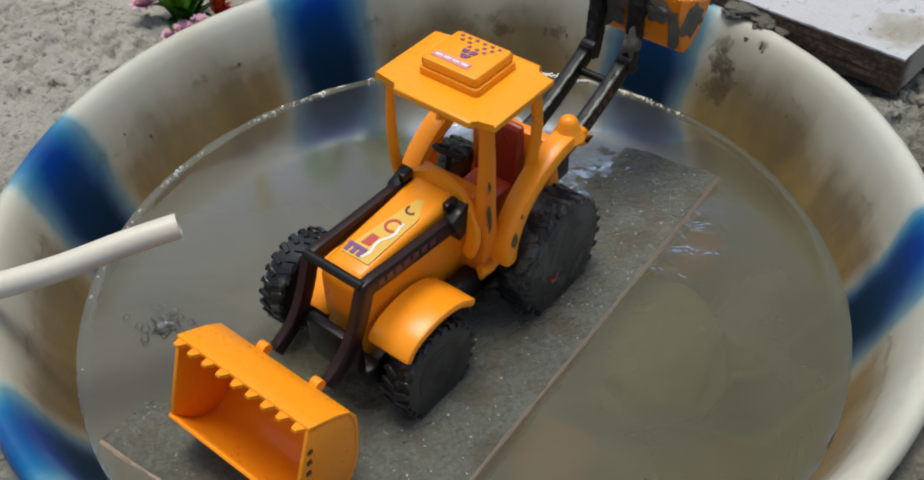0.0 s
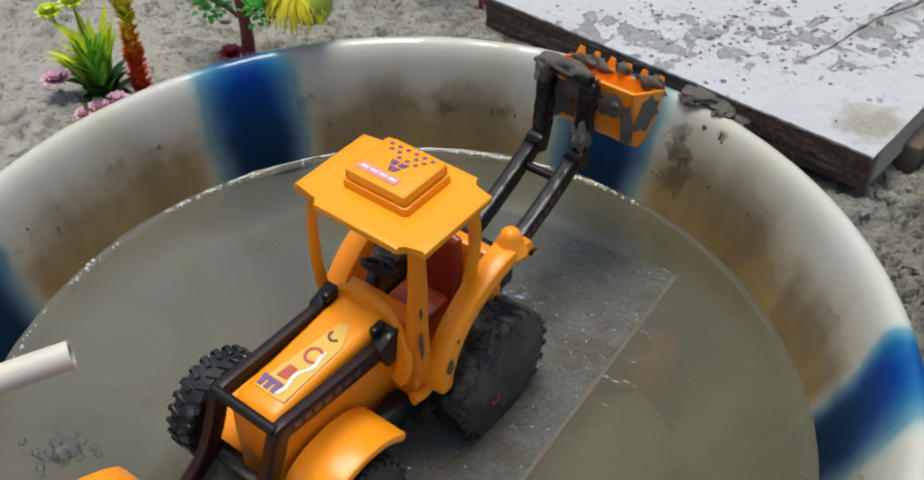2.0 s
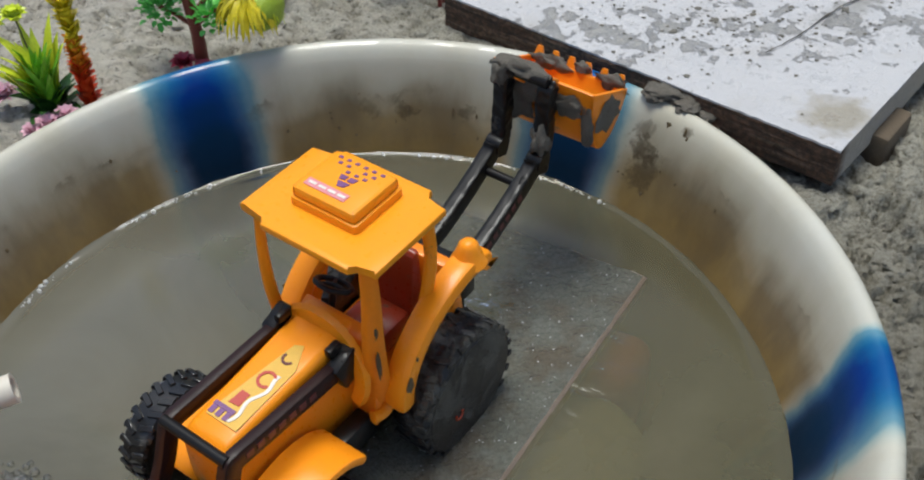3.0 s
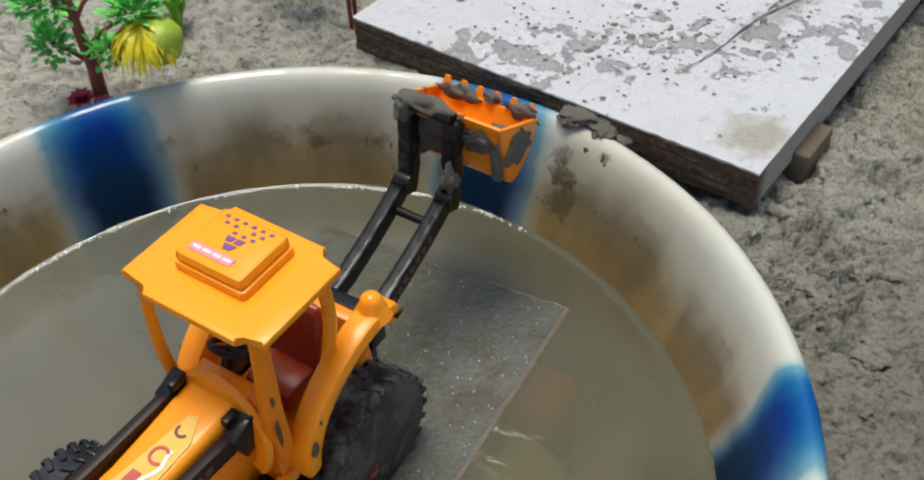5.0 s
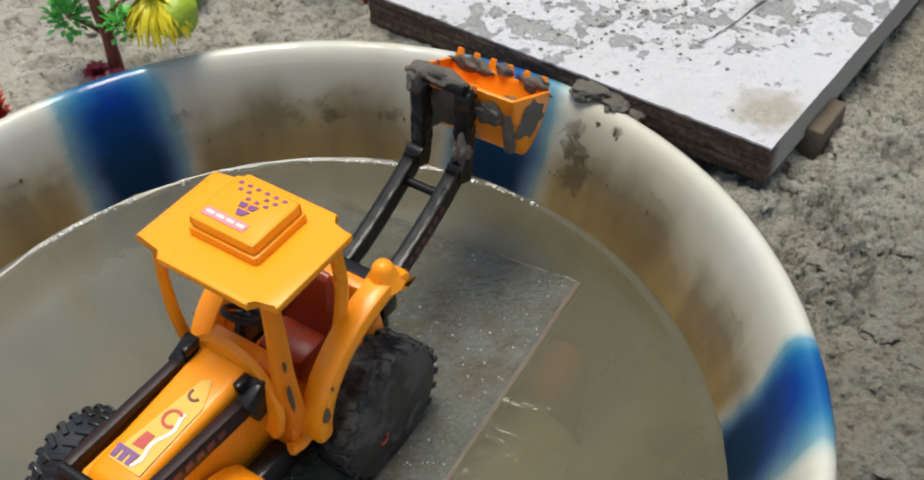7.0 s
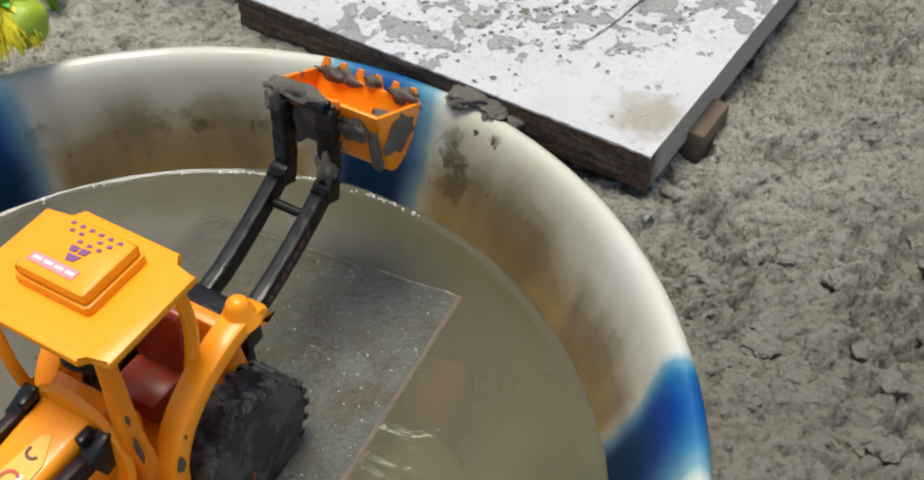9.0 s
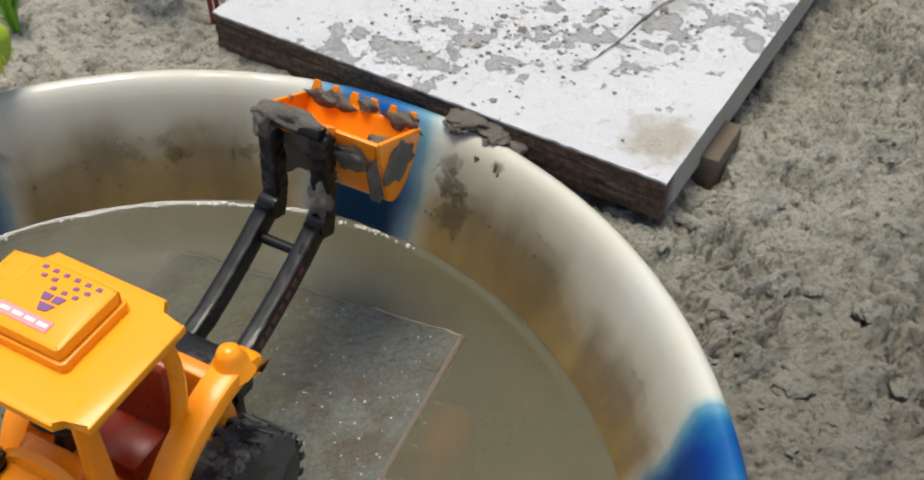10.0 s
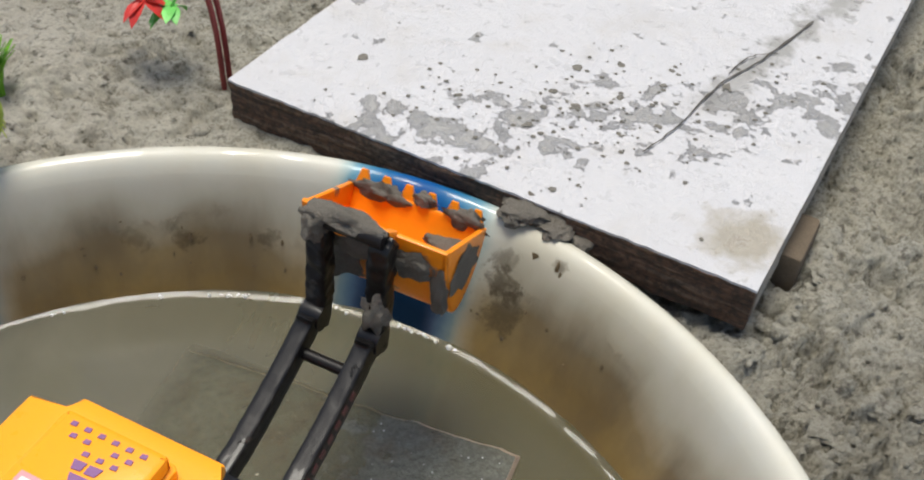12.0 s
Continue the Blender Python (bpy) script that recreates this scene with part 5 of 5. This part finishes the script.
def flower(bm, c, r, petals, layers=2):
    c = Vector(c)
    for j in range(layers):
        for k in range(petals):
            a = 2 * math.pi * (k + 0.5 * j) / petals
            d = Vector((math.cos(a), math.sin(a), 0.35 + 0.6 * j)) * r * (1 - 0.25 * j)
            blade(bm, c, c + d, r * 0.38, 0.15, 4, 0.5)


def plant(name, x, y, label):
    return thing(name, pose(x, y, ground_height(x, y) - 0.002), label, "plastic plant")


p1 = plant("plastic_plant", -0.137, 0.662, "plastic plant with green blades, orange-red frond and pink flowers")
for mat_, cnt, lo, hi, near_, far_, wide_leaf, seed in ((leaf_dark, 26, 0.008, 0.026, 0.010, 0.026, 0.0052, 1), (leaf_green, 60, 0.022, 0.050, 0.004, 0.018, 0.0036, 2), (leaf_yellowish, 26, 0.034, 0.060, 0.012, 0.030, 0.0042, 3)):
    bm = bmesh.new()
    g = random.Random(seed)
    for k in range(cnt):
        a, h = g.uniform(0, 2 * math.pi), g.uniform(lo, hi)
        if seed == 3:
            a = radians(g.uniform(60, 215))
        out = g.uniform(near_, far_)
        blade(bm, (0.003 * math.cos(a), 0.003 * math.sin(a), 0.001), (out * math.cos(a), out * math.sin(a), h), wide_leaf * g.uniform(0.85, 1.3), g.uniform(0.05, 0.2))
    part("leaf_tuft", bm, mat_, p1)
g = random.Random(9)
for name_, mat_, cnt, z0, z1, w0, w1, label in (("frond", leaf_red_orange, 60, 0.002, 0.032, 0.0085, 0.0075, "red-orange ruffled frond"), ("frond_middle", leaf_orange, 44, 0.026, 0.048, 0.0075, 0.0065, "orange middle of the frond"), ("frond_tip", leaf_yellow, 56, 0.042, 0.078, 0.0065, 0.0110, "yellow tip of the frond")):
    bm = bmesh.new()
    for k in range(cnt):
        t = k / (cnt - 1)
        z = z0 + (z1 - z0) * t
        c = Vector((0.024 + 0.03 * (z - 0.02) * (z > 0.02), 0.004, z))
        a, w = g.uniform(0, 2 * math.pi), w0 + (w1 - w0) * t * t
        blade(bm, c, c + Vector((w * math.cos(a), 0.7 * w * math.sin(a), 0.009)), 0.0036, 0.1, 4)
    part(name_, bm, mat_, p1, label)
for k, (dx, dy, h) in enumerate(((-0.024, 0.010, 0.060), (-0.010, 0.014, 0.065))):
    bm = bmesh.new()
    tube(bm, smooth_line([(0, 0, 0), (dx * 0.5, dy * 0.5, h * 0.6), (dx, dy, h)], 4), 0.0006, 6)
    stalk = part("stalk", bm, stem_olive, p1)
    bm = bmesh.new()
    flower(bm, (dx, dy, h - 0.002), 0.0090, 9, 4)
    clod(bm, (dx, dy, h + 0.001), 0.0046, 0.9, k, 2, 0.3)
    part("bud", bm, leaf_lime, stalk)
for k, (dx, dy, h, r) in enumerate(((-0.027, -0.002, 0.016, 0.0110), (0.004, -0.020, 0.006, 0.0105), (0.013, -0.013, 0.008, 0.0090), (-0.006, -0.022, 0.004, 0.0080))):
    bm = bmesh.new()
    flower(bm, (dx, dy, h), r, 9, 4)
    part("flower", bm, petal_pink, p1)

p2 = plant("plastic_tree", -0.052, 0.712, "small plastic tree with red-brown trunk, green sprigs and yellow tuft")
bm = bmesh.new()
tube(bm, smooth_line([(0, 0, 0), (0.001, 0.001, 0.025), (-0.001, 0.002, 0.050), (-0.003, 0.004, 0.080)], 4), [0.0050 - 0.0002 * k for k in range(13)], 10)
trunk = part("trunk", bm, stem_brown, p2)
for dx, dz in ((-0.020, 0.045), (0.020, 0.055), (-0.012, 0.074), (0.012, 0.076)):
    bm = bmesh.new()
    tube(bm, smooth_line([(0, 0.002, dz - 0.016), (dx * 0.5, 0.002, dz - 0.006), (dx, 0.003, dz)], 3), 0.0014, 6)
    part("twig", bm, stem_brown, trunk)
g = random.Random(12)
for c, r, cnt in (((-0.020, 0.003, 0.045), 0.015, 110), ((0.012, -0.004, 0.040), 0.013, 90), ((-0.016, 0.004, 0.074), 0.020, 170), ((0.034, 0.000, 0.066), 0.019, 190)):
    bm = bmesh.new()
    for k in range(cnt):
        d = Vector((g.gauss(0, 1), g.gauss(0, 1), g.gauss(0, 0.7))).normalized()
        q = Vector(c) + d * r * g.uniform(0.2, 0.85)
        blade(bm, q, q + (d + Vector((0, 0, 0.3))) * r * 0.40, 0.0021, 0.1, 3)
    part("sprig", bm, leaf_bright, p2)
crown = Vector((0.040, -0.012, 0.062))
for name_, mat_, cnt, a0, a1 in (("tuft", leaf_mop, 130, 130, 330), ("tuft_top", leaf_lime, 110, -40, 150)):
    bm = bmesh.new()
    for k in range(cnt):
        a, far = radians(g.uniform(a0, a1)), g.uniform(0.3, 1.0)
        r = 0.0205 * math.sin(far * 1.75)
        tip = crown + Vector((r * math.cos(a), r * math.sin(a), -0.0175 * (1 - math.cos(far * 1.75)) - g.uniform(0.001, 0.006)))
        root = crown + (tip - crown) * g.uniform(0.0, 0.35) + Vector((0, 0, g.uniform(-0.001, 0.0015)))
        blade(bm, root, tip, g.uniform(0.0011, 0.0017), 0.22, 5, 0.4)
    part(name_, bm, mat_, p2, "drooping yellow tuft" if name_ == "tuft" else "yellow-green crown of the tuft")
bm = bmesh.new()
clod(bm, crown + Vector((0.0065, 0.001, -0.0120)), 0.0155, 0.95, 4, 3, 0.14)
part("tuft_core", bm, leaf_core, p2, "yellow-green round core of the tuft")
bm = bmesh.new()
tube(bm, smooth_line([(0.001, 0.001, 0.030), (0.018, -0.006, 0.046), (0.036, -0.012, 0.044)], 4), 0.0012, 6)
part("twig", bm, stem_brown, trunk)
bm = bmesh.new()
flower(bm, (-0.010, -0.006, 0.005), 0.010, 8, 3)
flower(bm, (0.004, -0.010, 0.004), 0.008, 7, 2)
part("flower", bm, petal_rose, p2)

p3 = plant("plastic_grass", -0.012, 0.790, "small dark green plastic grass tuft on the mud")
bm = bmesh.new()
g = random.Random(21)
for k in range(46):
    a, o, h = g.uniform(0, 2 * math.pi), g.uniform(0.004, 0.018), g.uniform(0.020, 0.036)
    blade(bm, (0.002 * math.cos(a), 0.002 * math.sin(a), 0), (o * math.cos(a), o * math.sin(a), h), 0.0017, 0.15, 4)
part("leaf_tuft", bm, leaf_green, p3)

p4 = plant("plastic_shrub", 0.108, 0.782, "plastic shrub of thin dull red stems with red and green leaves")
for k, (dx, dy) in enumerate(((-0.004, 0.0), (-0.0005, 0.003))):
    bm = bmesh.new()
    tube(bm, smooth_line([(dx + 0.002, dy, 0), (dx, dy, 0.05), (dx - 0.012, dy + 0.01, 0.10), (dx - 0.02, dy + 0.02, 0.13)], 4), 0.0016, 8)
    part("stem", bm, stem_red, p4)
for mat_, c in ((leaf_red, (-0.039, 0.019, 0.047)), (leaf_bright, (-0.025, 0.018, 0.043)), (leaf_red, (-0.050, 0.03, 0.056))):
    bm = bmesh.new()
    for k in range(7):
        a = g.uniform(0, 2 * math.pi)
        blade(bm, c, Vector(c) + Vector((0.013 * math.cos(a), 0.013 * math.sin(a), -0.008 + g.uniform(-0.004, 0.006))), 0.0036, 0.1, 4)
    tube(bm, smooth_line([c, (c[0] * 0.6, c[1], c[2] + 0.02), (-0.012, 0.010, 0.10)], 3), 0.0009, 6)
    part("leaf_spray", bm, mat_, p4)

bm = bmesh.new()
for line in ([(-0.1300, 0.7755), (-0.1235, 0.7630), (-0.1176, 0.7510)], [(-0.1235, 0.7630), (-0.1262, 0.7600), (-0.1290, 0.7595)], [(-0.1225, 0.7610), (-0.1190, 0.7640)]):
    pts = [(x, y, ground_height(x, y) + 0.0012) for x, y in line]
    tube(bm, smooth_line(pts, 3), 0.00045, 6)
straw = link("straw", bm, surface("pale_dry_straw", (0.72, 0.70, 0.64), 0.7, 0.15, 200, 0.2), angle=60)
tagged(straw, "thin pale forked straw lying on the mud", "straw")

# ---- hose over the tub's rim ----
hose = thing("hose", pose(0, 0, 0), "cream rubber water hose lying over the tub's rim", "hose")
HOSE_LINE = smooth_line([(-0.0745, 0.4085, 0.0885), (-0.100, 0.398, 0.0860), (-0.130, 0.385, 0.0820), (-0.170, 0.370, 0.0785), (-0.205, 0.352, 0.0750), (-0.245, 0.330, 0.0640), (-0.300, 0.295, 0.0585), (-0.380, 0.230, 0.0575), (-0.50, 0.15, 0.0570)], 6)
bm = bmesh.new()
R_H = 0.0066
tube(bm, HOSE_LINE, R_H, 18, cap=False)
inner_line = HOSE_LINE[:5]
tube(bm, inner_line, R_H * 0.68, 18, cap=False)
bm.verts.ensure_lookup_table()
n_out = len(HOSE_LINE) * 18
for k in range(18):
    bm.faces.new((bm.verts[k], bm.verts[(k + 1) % 18], bm.verts[n_out + (k + 1) % 18], bm.verts[n_out + k]))
part("hose_tube", bm, hose_mat, hose, angle=60)
# solid dark plug, put in as the shade of the hollow bore
bm = bmesh.new()
tube(bm, smooth_line(HOSE_LINE[3:6], 3), R_H * 0.66, 18)
part("bore_shade", bm, mud_wet, hose, "dark plug standing for the shade inside the hose")

# ---- bubbles on the water ----
bm = bmesh.new()
g = random.Random(31)
for k in range(60):
    a, o = g.uniform(0, 2 * math.pi), abs(g.gauss(0, 0.009))
    r = g.uniform(0.0007, 0.0024) * (1.8 if k % 12 == 0 else 1)
    bmesh.ops.create_uvsphere(bm, u_segments=14, v_segments=9, radius=r, matrix=Matrix.Translation((-0.107 + o * math.cos(a), 0.420 + o * math.sin(a), r * 0.35)))
foam = link("foam_bubbles", bm, bubble_mat, angle=80)
tagged(foam, "clear soap-like bubbles floating on the murky water", "bubbles", kind="stuff")
# white beads added along the waterline in place of its bright glints
bm = bmesh.new()
for k in range(260):
    a = g.choice((g.uniform(1.72, 2.75), g.uniform(1.72, 2.75), g.uniform(1.72, 2.75), g.uniform(2.7, 3.5), g.gauss(0.98, 0.09), g.gauss(1.35, 0.10)))
    if noise.noise(Vector((math.cos(a) * 16, math.sin(a) * 16, 5.0))) < -0.08:
        continue
    r = g.uniform(0.0003, 0.0008) * (2.2 if k % 14 == 0 else 1)
    rr = 0.2158 - abs(g.gauss(0, 0.0013))
    bmesh.ops.create_icosphere(bm, subdivisions=2, radius=r, matrix=Matrix.Translation((TUB.x + rr * math.cos(a), TUB.y + rr * math.sin(a), 0.0006 + r * 0.3)))
glint_line = link("glint_line", bm, glint_mat, angle=80)
tagged(glint_line, "thin line of white foam beads standing in for glints at the water's edge", "foam", kind="stuff")
